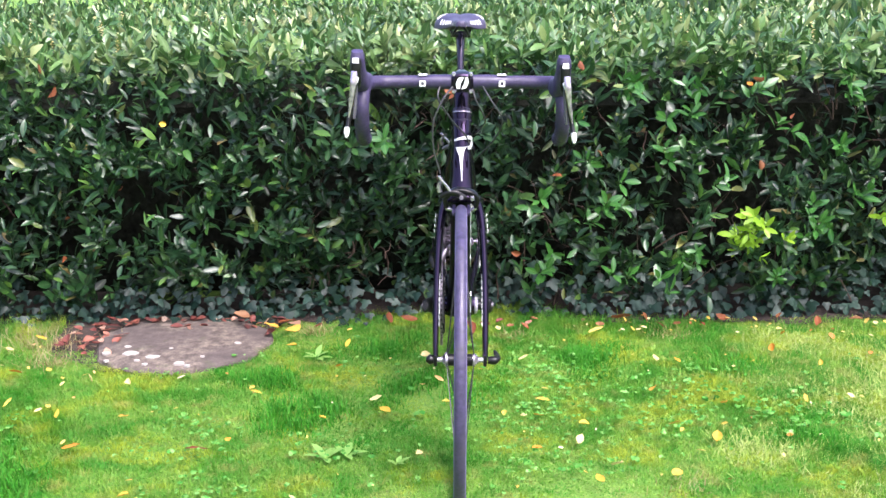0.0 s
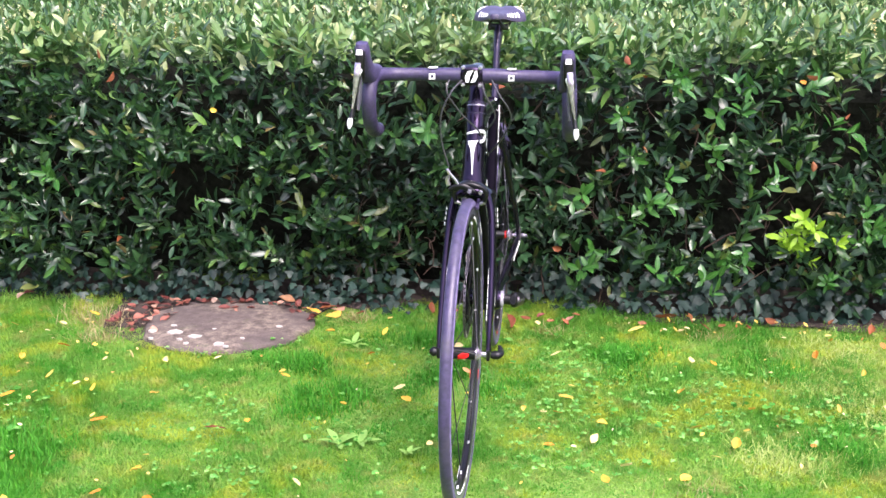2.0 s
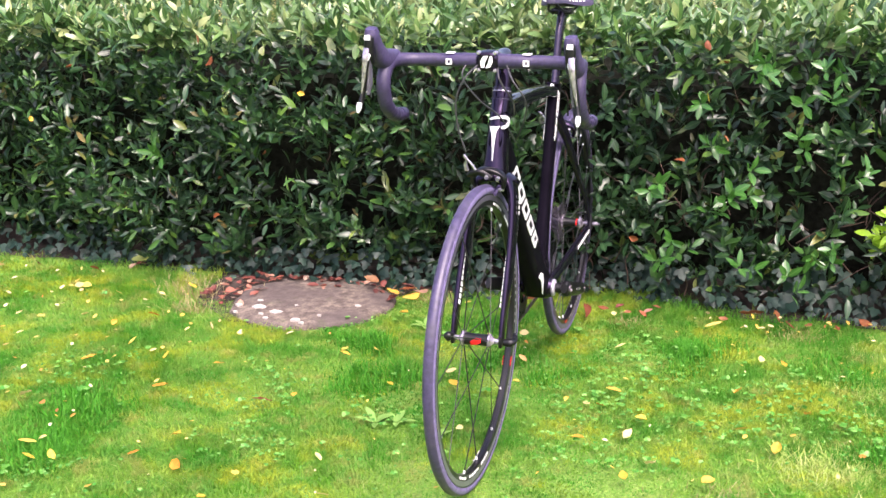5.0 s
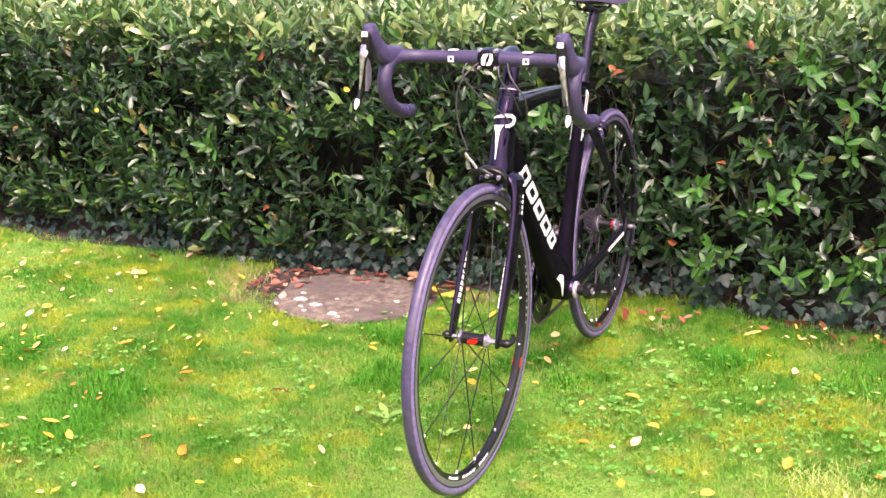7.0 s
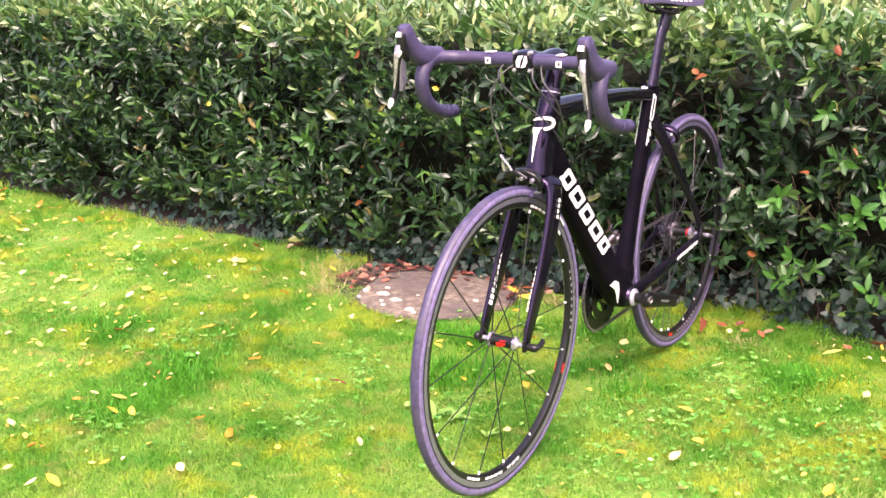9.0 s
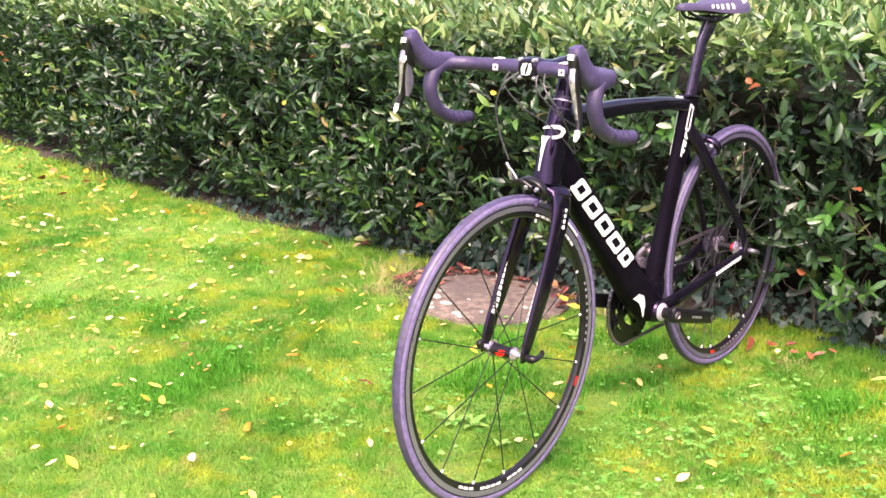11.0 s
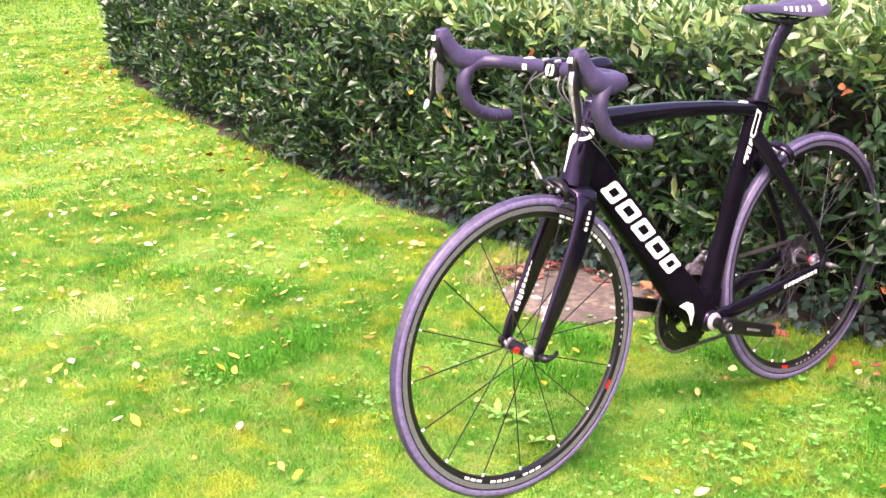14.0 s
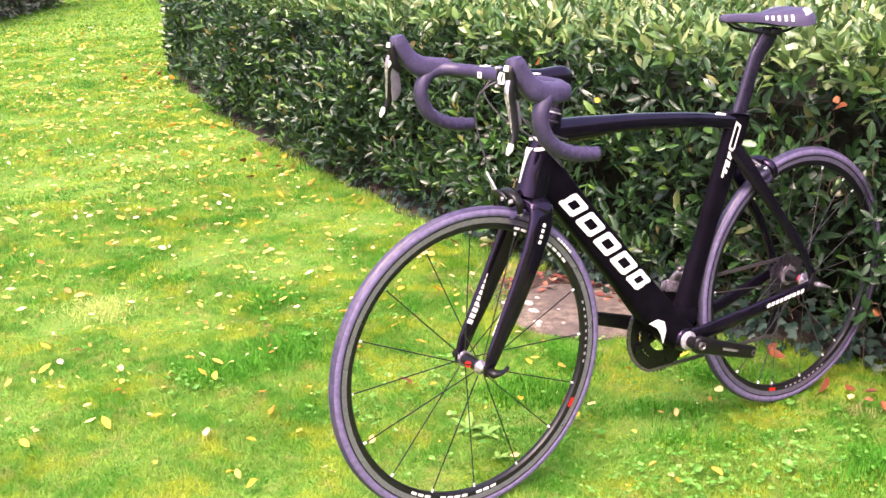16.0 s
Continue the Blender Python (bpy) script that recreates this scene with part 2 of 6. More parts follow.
# ---- building helpers ----
def part(name, bm, material, parent, label="", smooth=True, m=None):
    """Links a bmesh as ONE mesh object under a thing or a part."""
    if m is not None:
        bm.transform(m)
    bmesh.ops.recalc_face_normals(bm, faces=bm.faces)
    me = bpy.data.meshes.new(name)
    bm.to_mesh(me)
    bm.free()
    if smooth:
        me.polygons.foreach_set("use_smooth", [True] * len(me.polygons))
        me.set_sharp_from_angle(angle=radians(38))
    me.materials.append(material)
    ob = new(name, me)
    if parent:
        ob.parent = parent
    return tagged(ob, label)


def share(name, me, parent, m):
    """One more object on a mesh that is there already."""
    ob = new(name, me)
    ob.parent = parent
    ob.matrix_basis = m
    return ob


def raw_mesh(name, verts, faces, material):
    """A mesh out of one template: verts (copies, corners, 3), faces as lists of corners."""
    n, k = verts.shape[:2]
    me = bpy.data.meshes.new(name)
    me.vertices.add(n * k)
    me.vertices.foreach_set("co", np.ascontiguousarray(verts, dtype=np.float32).ravel())
    flat = np.concatenate([np.array(f) for f in faces])
    sizes = np.array([len(f) for f in faces])
    loops = (np.arange(n)[:, None] * k + flat[None, :]).ravel()
    totals = np.tile(sizes, n)
    me.loops.add(len(loops))
    me.loops.foreach_set("vertex_index", loops.astype(np.int32))
    me.polygons.add(len(totals))
    me.polygons.foreach_set("loop_start", np.r_[0, np.cumsum(totals)[:-1]].astype(np.int32))
    me.polygons.foreach_set("loop_total", totals.astype(np.int32))
    me.polygons.foreach_set("use_smooth", np.ones(len(totals), dtype=bool))
    me.update(calc_edges=True)
    if k == 11:
        rib = np.zeros((n, k), dtype=np.float32)
        rib[:, (0, 2, 5, 8, 10)] = 1.0
        me.attributes.new("rib", "FLOAT", "POINT").data.foreach_set("value", rib.ravel())
    me.materials.append(material)
    return me


def unit(a):
    return a / np.maximum(np.linalg.norm(a, axis=-1, keepdims=True), 1e-9)


LEAF_ROWS = ((0.0, 0.0), (0.22, 0.72), (0.52, 1.0), (0.82, 0.62), (1.0, 0.0))
LEAF_FACES = [(0, 2, 1), (0, 3, 2), (1, 2, 5, 4), (2, 3, 6, 5), (4, 5, 8, 7), (5, 6, 9, 8), (7, 8, 10), (8, 9, 10)]


def leaf_verts(base, along, normal, length, width, fold=0.25, droop=0.2):
    """Corners of pointed oval leaves, folded along the midrib and drooping to the tip."""
    along = unit(along)
    side = unit(np.cross(along, normal))
    up = np.cross(side, along)
    out = []
    for s, w in LEAF_ROWS:
        mid = base + along * (s * length)[:, None] - up * (droop * s * s * length)[:, None]
        if w == 0:
            out.append(mid)
            continue
        lift = up * (fold * w * width)[:, None]
        out += [mid - side * (w * width)[:, None] + lift, mid, mid + side * (w * width)[:, None] + lift]
    return np.stack(out, axis=1)


def sweep(points, sizes, n=20, power=2.0, side=(1, 0, 0), steps=6, bm=None, caps=True):
    """A tube along points: sizes (half width across, half depth) at each, rounded-square section by power; side: the across direction."""
    bm = bm or bmesh.new()
    pts, sz = [Vector(p) for p in points], [tuple(s) if isinstance(s, (tuple, list)) else (s, s) for s in sizes]
    path, dims = [], []
    for i in range(len(pts) - 1):
        p0, p1, p2, p3 = pts[max(i - 1, 0)], pts[i], pts[i + 1], pts[min(i + 2, len(pts) - 1)]
        for k in range(steps):
            f = k / steps
            path.append(0.5 * ((2 * p1) + (p2 - p0) * f + (2 * p0 - 5 * p1 + 4 * p2 - p3) * f ** 2 + (3 * p1 - p0 - 3 * p2 + p3) * f ** 3))
            g = f * f * (3 - 2 * f)
            dims.append(tuple(a + (b - a) * g for a, b in zip(sz[i], sz[i + 1])))
    path.append(pts[-1])
    dims.append(sz[-1])
    rings = []
    for i, p in enumerate(path):
        t = (path[min(i + 1, len(path) - 1)] - path[max(i - 1, 0)]).normalized()
        across = Vector(side)
        across = (across - t * across.dot(t)).normalized()
        deep = t.cross(across)
        ring = []
        for k in range(n):
            a = 2 * math.pi * k / n
            c, s = math.cos(a), math.sin(a)
            x = math.copysign(abs(c) ** (2 / power), c) * dims[i][0]
            y = math.copysign(abs(s) ** (2 / power), s) * dims[i][1]
            ring.append(bm.verts.new(p + across * x + deep * y))
        rings.append(ring)
    for a, b in zip(rings, rings[1:]):
        for k in range(n):
            bm.faces.new((a[k], a[(k + 1) % n], b[(k + 1) % n], b[k]))
    if caps:
        for ring in (rings[0], rings[-1]):
            c = bm.verts.new(sum((v.co for v in ring), Vector()) / n)
            for k in range(n):
                bm.faces.new((c, ring[k], ring[(k + 1) % n]))
    return bm


def revolve(profile, centre=(0, 0, 0), n=64, bm=None, closed=True):
    """Turns a profile of (radius, across) round the x direction through centre."""
    bm = bm or bmesh.new()
    c = Vector(centre)
    rings = [[bm.verts.new(c + Vector((v, r * math.cos(a), r * math.sin(a)))) for r, v in profile] for a in (2 * math.pi * k / n for k in range(n))]
    m = len(profile)
    for i in range(n):
        a, b = rings[i], rings[(i + 1) % n]
        for k in range(m if closed else m - 1):
            bm.faces.new((a[k], a[(k + 1) % m], b[(k + 1) % m], b[k]))
    return bm


def slab(points, normal, thick, bm=None):
    """A flat plate: an outline of corners, made thick along normal."""
    bm = bm or bmesh.new()
    nrm = Vector(normal).normalized() * thick
    lo = [bm.verts.new(Vector(p)) for p in points]
    hi = [bm.verts.new(Vector(p) + nrm) for p in points]
    bm.faces.new(lo[::-1])
    bm.faces.new(hi)
    for k in range(len(lo)):
        bm.faces.new((lo[k], lo[(k + 1) % len(lo)], hi[(k + 1) % len(hi)], hi[k]))
    return bm


def box(centre, size, bevel=0.0, bm=None, m=None):
    bm = bm or bmesh.new()
    made = bmesh.ops.create_cube(bm, size=1.0)["verts"]
    bmesh.ops.scale(bm, vec=size, verts=made)
    if m is not None:
        bmesh.ops.transform(bm, matrix=m, verts=made)
    bmesh.ops.translate(bm, vec=centre, verts=made)
    if bevel:
        es = list({e for v in made for e in v.link_edges})
        bmesh.ops.bevel(bm, geom=es, offset=bevel, segments=2, affect="EDGES", profile=0.5)
    return bm


rng = np.random.default_rng(7)

# ---- ground ----
def lawn_material():
    m, nt, b = base_material("mossy_lawn_ground")
    fine, mid, broad = noise_node(nt, 130.0, 5.0), noise_node(nt, 9.0, 5.0), noise_node(nt, 1.7, 4.0)
    moss = ramp(nt, fine.outputs["Fac"], [(0.3, (0.085, 0.18, 0.022)), (0.55, (0.145, 0.265, 0.035)), (0.8, (0.21, 0.32, 0.052))]).outputs["Color"]
    straw = mix(nt, ramp(nt, mid.outputs["Fac"], [(0.58, (0, 0, 0)), (0.75, (0.5, 0.5, 0.5))]).outputs["Color"], moss, (0.26, 0.23, 0.08))
    col = mix(nt, ramp(nt, broad.outputs["Fac"], [(0.5, (0, 0, 0)), (0.68, (0.6, 0.6, 0.6))]).outputs["Color"], straw, (0.12, 0.28, 0.03))
    nt.links.new(col, b.inputs["Base Color"])
    b.inputs["Roughness"].default_value = 0.9
    bump(nt, b, fine.outputs["Fac"], 0.8, 0.012)
    return m


bm = bmesh.new()
bmesh.ops.create_grid(bm, x_segments=24, y_segments=24, size=400)
ground = part("ground", bm, lawn_material(), None, "mossy garden lawn reaching into the distance", smooth=False)
tagged(ground, category="lawn", kind="structure")

SLAB_X, SLAB_Y, SLAB_R = -0.765, 3.485, 0.272
FRONT = [(4.9, 6.2), (4.85, 4.6), (4.4, 3.92), (3.4, 3.70), (1.6, 3.66), (0.0, 3.63), (-1.4, 3.63), (-2.4, 3.71), (-4.0, 3.90), (-5.3, 4.12), (-7.0, 4.48), (-8.6, 4.95), (-9.8, 5.5), (-10.3, 6.4), (-10.4, 8.0)]
FAR_FRONT = [(-22.0, 7.6), (-16.9, 4.95), (-12.5, 2.5)]
HEDGE_TOP = 0.90


def line_points(line, s):
    """Places and outward directions at the lengths s along a ground line, counted from x = 3.4 on the near hedge."""
    p = np.array(line, float)
    seg = np.linalg.norm(np.diff(p, axis=0), axis=1)
    at = np.r_[0, np.cumsum(seg)]
    if line is FRONT:
        at = at - at[3]
    x, y = np.interp(s, at, p[:, 0]), np.interp(s, at, p[:, 1])
    k = np.clip(np.searchsorted(at, s, side="right") - 1, 0, len(seg) - 1)
    d = np.diff(p, axis=0)[k] / seg[k][:, None]
    return np.stack([x, y], 1), np.stack([-d[:, 1], d[:, 0]], 1), at[-1]


def front_y(x):
    p = np.array(FRONT[3:])[::-1]
    return np.interp(x, p[:, 0], p[:, 1])


def foot_y(x):
    """Where the lawn ends; it runs further in where the rear wheel stands."""
    return front_y(x) + 0.04 - 0.05 * np.clip((x - 0.42) / 0.3, 0, 1) + 0.13 * np.clip(1 - ((x - 0.1) / 0.45) ** 2, 0, 1) - 0.03 * np.clip((-x - 1.3) / 0.6, 0, 1)


# soil along the hedge's foot and round the flagstone
def soil_patch():
    bm = bmesh.new()
    outline = []
    for x in np.linspace(1.9, -10.2, 124):
        wob = 0.03 * math.sin(x * 9) + 0.02 * math.sin(x * 23 + 1)
        out = foot_y(x) + 0.03 + wob
        d = (x - SLAB_X + 0.10) / (SLAB_R + 0.06)
        if abs(d) < 1:
            out = min(out, SLAB_Y - 0.20 * math.sqrt(1 - d * d) + wob)
        outline.append((x, out))
    top = [bm.verts.new((x, y, 0.006)) for x, y in outline]
    back = [bm.verts.new((x, y + 0.7, 0.006)) for x, y in outline]
    for k in range(len(top) - 1):
        bm.faces.new((top[k], back[k], back[k + 1], top[k + 1]))
    return tagged(part("soil_strip", bm, SOIL, None, "bare damp soil under the hedge and round the flagstone"), category="soil", kind="structure")


soil_patch()


def flagstone():
    bm = bmesh.new()
    n, prof = 56, ((0.0, 0.024), (0.5, 0.0235), (0.9, 0.021), (0.975, 0.017), (1.0, 0.009), (1.0, -0.02))
    rings = []
    for k in range(n):
        a = 2 * math.pi * k / n
        r = SLAB_R * (1 + 0.03 * math.sin(3 * a + 1) + 0.02 * math.sin(7 * a) + 0.012 * math.sin(13 * a + 2))
        rings.append([bm.verts.new((SLAB_X + r * f * math.cos(a), SLAB_Y + r * f * 0.94 * math.sin(a), z + (0.004 * noise.noise(Vector((9 * f * math.cos(a), 9 * f * math.sin(a), 0))) if f > 0 else 0))) for f, z in prof[1:]])
    mid = bm.verts.new((SLAB_X, SLAB_Y, prof[0][1]))
    for k in range(n):
        a, b = rings[k], rings[(k + 1) % n]
        bm.faces.new((mid, a[0], b[0]))
        for j in range(len(a) - 1):
            bm.faces.new((a[j], a[j + 1], b[j + 1], b[j]))
    ob = tagged(part("flagstone", bm, STONE, None, "round weathered brown flagstone with pale lichen, set in the lawn"), category="stone slab")
    spots = [(-0.969, 3.363, 0.014), (-0.893, 3.361, 0.026), (-0.82, 3.328, 0.022), (-0.728, 3.273, 0.018), (-0.829, 3.268, 0.011), (-0.585, 3.447, 0.011), (-0.70, 3.255, 0.010), (-0.86, 3.30, 0.009), (-0.78, 3.40, 0.008), (-0.92, 3.42, 0.011), (-0.67, 3.33, 0.007), (-0.95, 3.30, 0.008)]
    for x, y, r in spots:
        bm = bmesh.new()
        r *= 0.75
        pts = [(x + r * 1.25 * (1 + 0.22 * rng.normal() * 0.6) * math.cos(a), y + r * 0.85 * (1 + 0.22 * rng.normal() * 0.6) * math.sin(a), 0.0195) for a in np.linspace(0, 2 * math.pi, 15)[:-1]]
        part("lichen_patch", slab(pts, (0, 0, 1), 0.0065, bm), LICHEN, ob, "pale lichen patch")
    return ob


flagstone()


# ---- lawn grass ----
def patchy(x, y):
    return 0.5 + 0.2 * np.sin(3.1 * x + 1.7 * y) + 0.17 * np.sin(7.3 * y - 4.1 * x + 1) + 0.13 * np.sin(13 * x + 9 * y + 2)


def on_soil(x, y):
    edge = SLAB_R - 0.012 + 0.018 * np.sin(31 * x + 7 * y) + rng.normal(0, 0.01, len(x))
    inside = ((x - SLAB_X) / edge) ** 2 + ((y - SLAB_Y) / (edge * 0.95)) ** 2 < 1
    litter = (np.abs(x - SLAB_X + 0.12) < 0.30) & (y > SLAB_Y - 0.06)
    return inside | litter


def blades(x0, x1, y0, y1, per, high, wide, soft=0.12):
    n = int((x1 - x0) * (y1 - y0) * per)
    x, y = rng.uniform(x0, x1, n) + rng.normal(0, soft, n), rng.uniform(y0, y1, n) + rng.normal(0, soft, n)
    keep = ((y < foot_y(x) + rng.normal(0.0, 0.045, n)) | (x < -10.6)) & ~on_soil(x, y)
    x, y = x[keep], y[keep]
    n = len(x)
    p = patchy(x, y)
    h = high * (0.2 + 1.3 * p) * rng.uniform(0.6, 1.25, n)
    near = np.clip(1 - (foot_y(x) - y) / 0.12, 0, 1)
    h *= 1 + 0.7 * near
    w = wide * rng.uniform(0.7, 1.3, n)
    turn, lean = rng.uniform(0, 2 * np.pi, n), rng.gamma(2.6, 0.5, n)
    d = np.stack([np.cos(turn), np.sin(turn), np.zeros(n)], 1)
    face = rng.uniform(0, 2 * np.pi, n)
    side = np.stack([np.cos(face), np.sin(face), np.zeros(n)], 1)
    b = np.stack([x, y, np.full(n, -0.002)], 1)
    up = np.array([0, 0, 1.0])
    mid = b + up * (0.6 * h)[:, None] + d * (0.25 * lean * h)[:, None]
    tip = b + up * (h * np.clip(1.05 - 0.35 * lean, 0.45, 1.05))[:, None] + d * (0.85 * lean * h)[:, None]
    sw = side * w[:, None]
    return np.stack([b - sw, b + sw, mid + 0.8 * sw, mid - 0.8 * sw, tip], 1)


lots = [blades(-1.7, 1.9, 1.5, 4.0, 42000, 0.023, 0.0011), blades(-3.3, -1.7, 1.2, 3.95, 22000, 0.026, 0.0015),
        blades(-7.0, -3.3, 0.6, 4.7, 6000, 0.028, 0.0028), blades(-13.0, -7.0, 0.0, 6.5, 2600, 0.03, 0.005), blades(-30.0, -13.0, -3.0, 14.0, 330, 0.04, 0.012, 0.6),
        blades(1.9, 4.6, -2.5, 3.9, 2600, 0.028, 0.004), blades(-3.3, 1.9, -2.5, 1.5, 2600, 0.028, 0.004), blades(-7.0, -3.3, -2.5, 0.6, 1500, 0.03, 0.005, 0.3),
        blades(-13.0, 5.0, -7.0, -2.5, 330, 0.035, 0.010, 0.6), blades(-13.0, -10.6, 6.5, 14.0, 700, 0.035, 0.008, 0.3), blades(-45.0, -13.0, 14.0, 32.0, 60, 0.06, 0.03, 0.6), blades(5.0, 10.0, -7.0, 9.0, 330, 0.035, 0.010, 0.6), blades(-13.0, -7.0, -2.5, 0.0, 900, 0.032, 0.007, 0.4)]
grass = new("lawn_grass", raw_mesh("lawn_grass", np.concatenate(lots), [(0, 1, 2, 3), (3, 2, 4)], GRASS))
tagged(grass, "short mossy green lawn grass with yellowish patches", "grass", kind="stuff")


def tuft(x, y, r):
    """A patch of longer, darker grass."""
    n = int(48000 * r * r * 3)
    hearts = rng.normal(0, 0.75 * r, (5, 2)) * (1.3, 0.8)
    at = hearts[rng.integers(0, 5, n)] + rng.normal(0, r * 0.36, (n, 2))
    turn, lean = rng.uniform(0, 6.28, n), rng.gamma(2.0, 0.4, n)
    h = rng.uniform(0.018, 0.044, n) * np.exp(-0.35 * np.sum(at * at, 1) / (r * r))
    d = np.stack([np.cos(turn) * lean, np.sin(turn) * lean, np.ones(n)], 1) * h[:, None]
    side = np.stack([np.sin(turn), -np.cos(turn), np.zeros(n)], 1) * 0.0014
    b = np.c_[at, np.zeros(n)]
    v = np.stack([b - side, b + side, b + 0.55 * d * (0.7, 0.7, 1.1) + 0.8 * side, b + 0.55 * d * (0.7, 0.7, 1.1) - 0.8 * side, b + d], 1)
    ob = new("grass_tuft", raw_mesh("grass_tuft", v, [(0, 1, 2, 3), (3, 2, 4)], TUFT))
    ob.matrix_basis = pose(x, y, 0)
    return tagged(ob, "patch of longer dark green grass in the lawn", "grass", kind="stuff")


def straw_or_lit_patch(x, y, r, high=0.042, material=DRY_GRASS, per=9000):
    """Thin dry grass, bleached to straw; in PALE_GRASS, lawn lightened as if lit."""
    n = int(per * r * r * 3)
    at = rng.normal(0, 1, (n, 2)) * (r * 0.55, r * 0.4)
    turn, lean, h = rng.uniform(0, 6.28, n), rng.gamma(2.4, 0.5, n), rng.uniform(0.36 * high, high, n)
    d = np.stack([np.cos(turn) * lean, np.sin(turn) * lean, np.ones(n)], 1) * h[:, None]
    side = np.stack([np.sin(turn), -np.cos(turn), np.zeros(n)], 1) * 0.0011
    b = np.c_[at, np.zeros(n)]
    v = np.stack([b - side, b + side, b + 0.55 * d + 0.8 * side, b + 0.55 * d - 0.8 * side, b + d], 1)
    ob = new("straw_grass", raw_mesh("straw_grass", v, [(0, 1, 2, 3), (3, 2, 4)], material))
    ob.matrix_basis = pose(x, y, 0)
    return tagged(ob, "thin pale lawn grass, part dry straw, part lightened as if lit", "grass", kind="stuff")


straw_or_lit_patch(-1.20, 3.48, 0.11)
straw_or_lit_patch(-1.12, 3.33, 0.07)
straw_or_lit_patch(-1.28, 3.58, 0.08)
straw_or_lit_patch(-0.36, 3.60, 0.06)
# brightness put into the colour of lawn patches, mostly on the right
for x, y, r in ((1.25, 3.05, 0.26), (1.5, 3.3, 0.24), (1.35, 2.7, 0.26), (1.15, 3.45, 0.18), (1.65, 2.9, 0.28), (1.1, 2.4, 0.2), (0.95, 2.15, 0.2), (1.25, 1.95, 0.24), (0.85, 2.7, 0.13), (0.98, 3.2, 0.15), (-1.75, 2.2, 0.13)):
    straw_or_lit_patch(x, y, r, 0.024, PALE_GRASS, 22000)
straw_or_lit_patch(0.62, 2.50, 0.08, 0.018)
straw_or_lit_patch(0.78, 3.56, 0.07, 0.03)
straw_or_lit_patch(0.28, 3.53, 0.06, 0.03)
for x, y, r in ((-1.05, 2.24, 0.13), (-0.92, 2.24, 0.08), (-1.02, 2.58, 0.12), (-0.93, 2.40, 0.07), (0.05, 3.1, 0.10), (-0.45, 3.2, 0.09), (-1.5, 2.7, 0.11), (0.55, 3.3, 0.12), (-0.1, 3.45, 0.10), (0.9, 3.25, 0.11), (-2.1, 2.5, 0.14), (1.0, 2.75, 0.10), (-0.35, 2.95, 0.10)):
    tuft(x, y, r)


# clover in the lawn
def clover():
    spots = [(0.32, 3.28, 0.2), (0.29, 2.9, 0.2), (0.62, 2.84, 0.22), (0.35, 3.1, 0.2), (-0.58, 2.77, 0.16), (-1.15, 2.75, 0.2), (0.36, 2.63, 0.15), (-0.22, 2.70, 0.10), (0.95, 2.9, 0.2), (-0.9, 2.2, 0.15), (0.75, 3.1, 0.2), (-0.5, 2.45, 0.12)]
    pos = []
    for x, y, r in spots:
        n = int(2600 * r * r) + 8
        pos.append(np.stack([rng.normal(x, r * 0.55, n), rng.normal(y, r * 0.5, n), rng.uniform(0.018, 0.034, n)], 1))
    n = 1300
    pos.append(np.stack([rng.uniform(-2.2, 1.6, n), rng.uniform(1.6, 3.5, n), rng.uniform(0.016, 0.030, n)], 1))
    pos[-1] = pos[-1][patchy(pos[-1][:, 0] + 3, pos[-1][:, 1]) > rng.uniform(0.35, 0.75, n)]
    pos = np.concatenate(pos)
    pos = pos[~on_soil(pos[:, 0], pos[:, 1]) & (pos[:, 1] < foot_y(pos[:, 0]))]
    n = len(pos)
    out = []
    turn = rng.uniform(0, 6.28, n)
    tilt = rng.normal(0, 0.42, (n, 2))
    size = 0.0042 + rng.gamma(2.0, 0.0014, n)
    for k in range(3):
        a = turn + k * 2.094
        d = np.stack([np.cos(a), np.sin(a), tilt[:, 0]], 1)
        nn = np.stack([tilt[:, 0], tilt[:, 1], np.ones(n)], 1)
        d, nn = unit(d), unit(nn)
        e = np.cross(nn, d)
        corners = [pos + d * (size * 0.5)[:, None] + nn * 0.0006]
        for u, w in ((0.0, 0.0), (0.25, 0.42), (0.62, 0.58), (0.95, 0.40), (0.88, 0.0), (0.95, -0.40), (0.62, -0.58), (0.25, -0.42)):
            corners.append(pos + d * (u * size)[:, None] + e * (w * size)[:, None] + nn * (0.18 * abs(w) * size)[:, None])
        out.append(np.stack(corners, 1))
    ob = new("clover", raw_mesh("clover", np.concatenate(out), [(0, k, k % 8 + 1) for k in range(1, 9)], CLOVER))
    return tagged(ob, "patches of small green clover leaves in the lawn", "clover", kind="stuff")


clover()


def plantain(x, y, count, size):
    """A low weed: a rosette of broad leaves."""
    ob = tagged(new("plantain_weed"), "low green broad-leaved weed growing in the lawn", "weed")
    ob.matrix_basis = pose(x, y, 0.004)
    for k in range(count):
        a, rise = k * 2.4 + rng.uniform(0, 0.5), rng.uniform(0.3, 1.1)
        d, nn = np.array([[math.cos(a), math.sin(a), rise]]), np.array([[-math.cos(a) * rise, -math.sin(a) * rise, 1.0]])
        v = leaf_verts(np.zeros((1, 3)), d, nn, np.array([size * rng.uniform(0.7, 1.15)]), np.array([size * rng.uniform(0.16, 0.22)]), fold=0.25, droop=0.3)
        leaf = new("leaf", raw_mesh("leaf", v, LEAF_FACES, WEED))
        leaf.parent = ob
    return ob


plantain(-0.235, 2.665, 5, 0.055)
plantain(-0.185, 2.68, 4, 0.05)
plantain(-0.06, 2.63, 4, 0.036)
plantain(-0.33, 3.36, 6, 0.05)


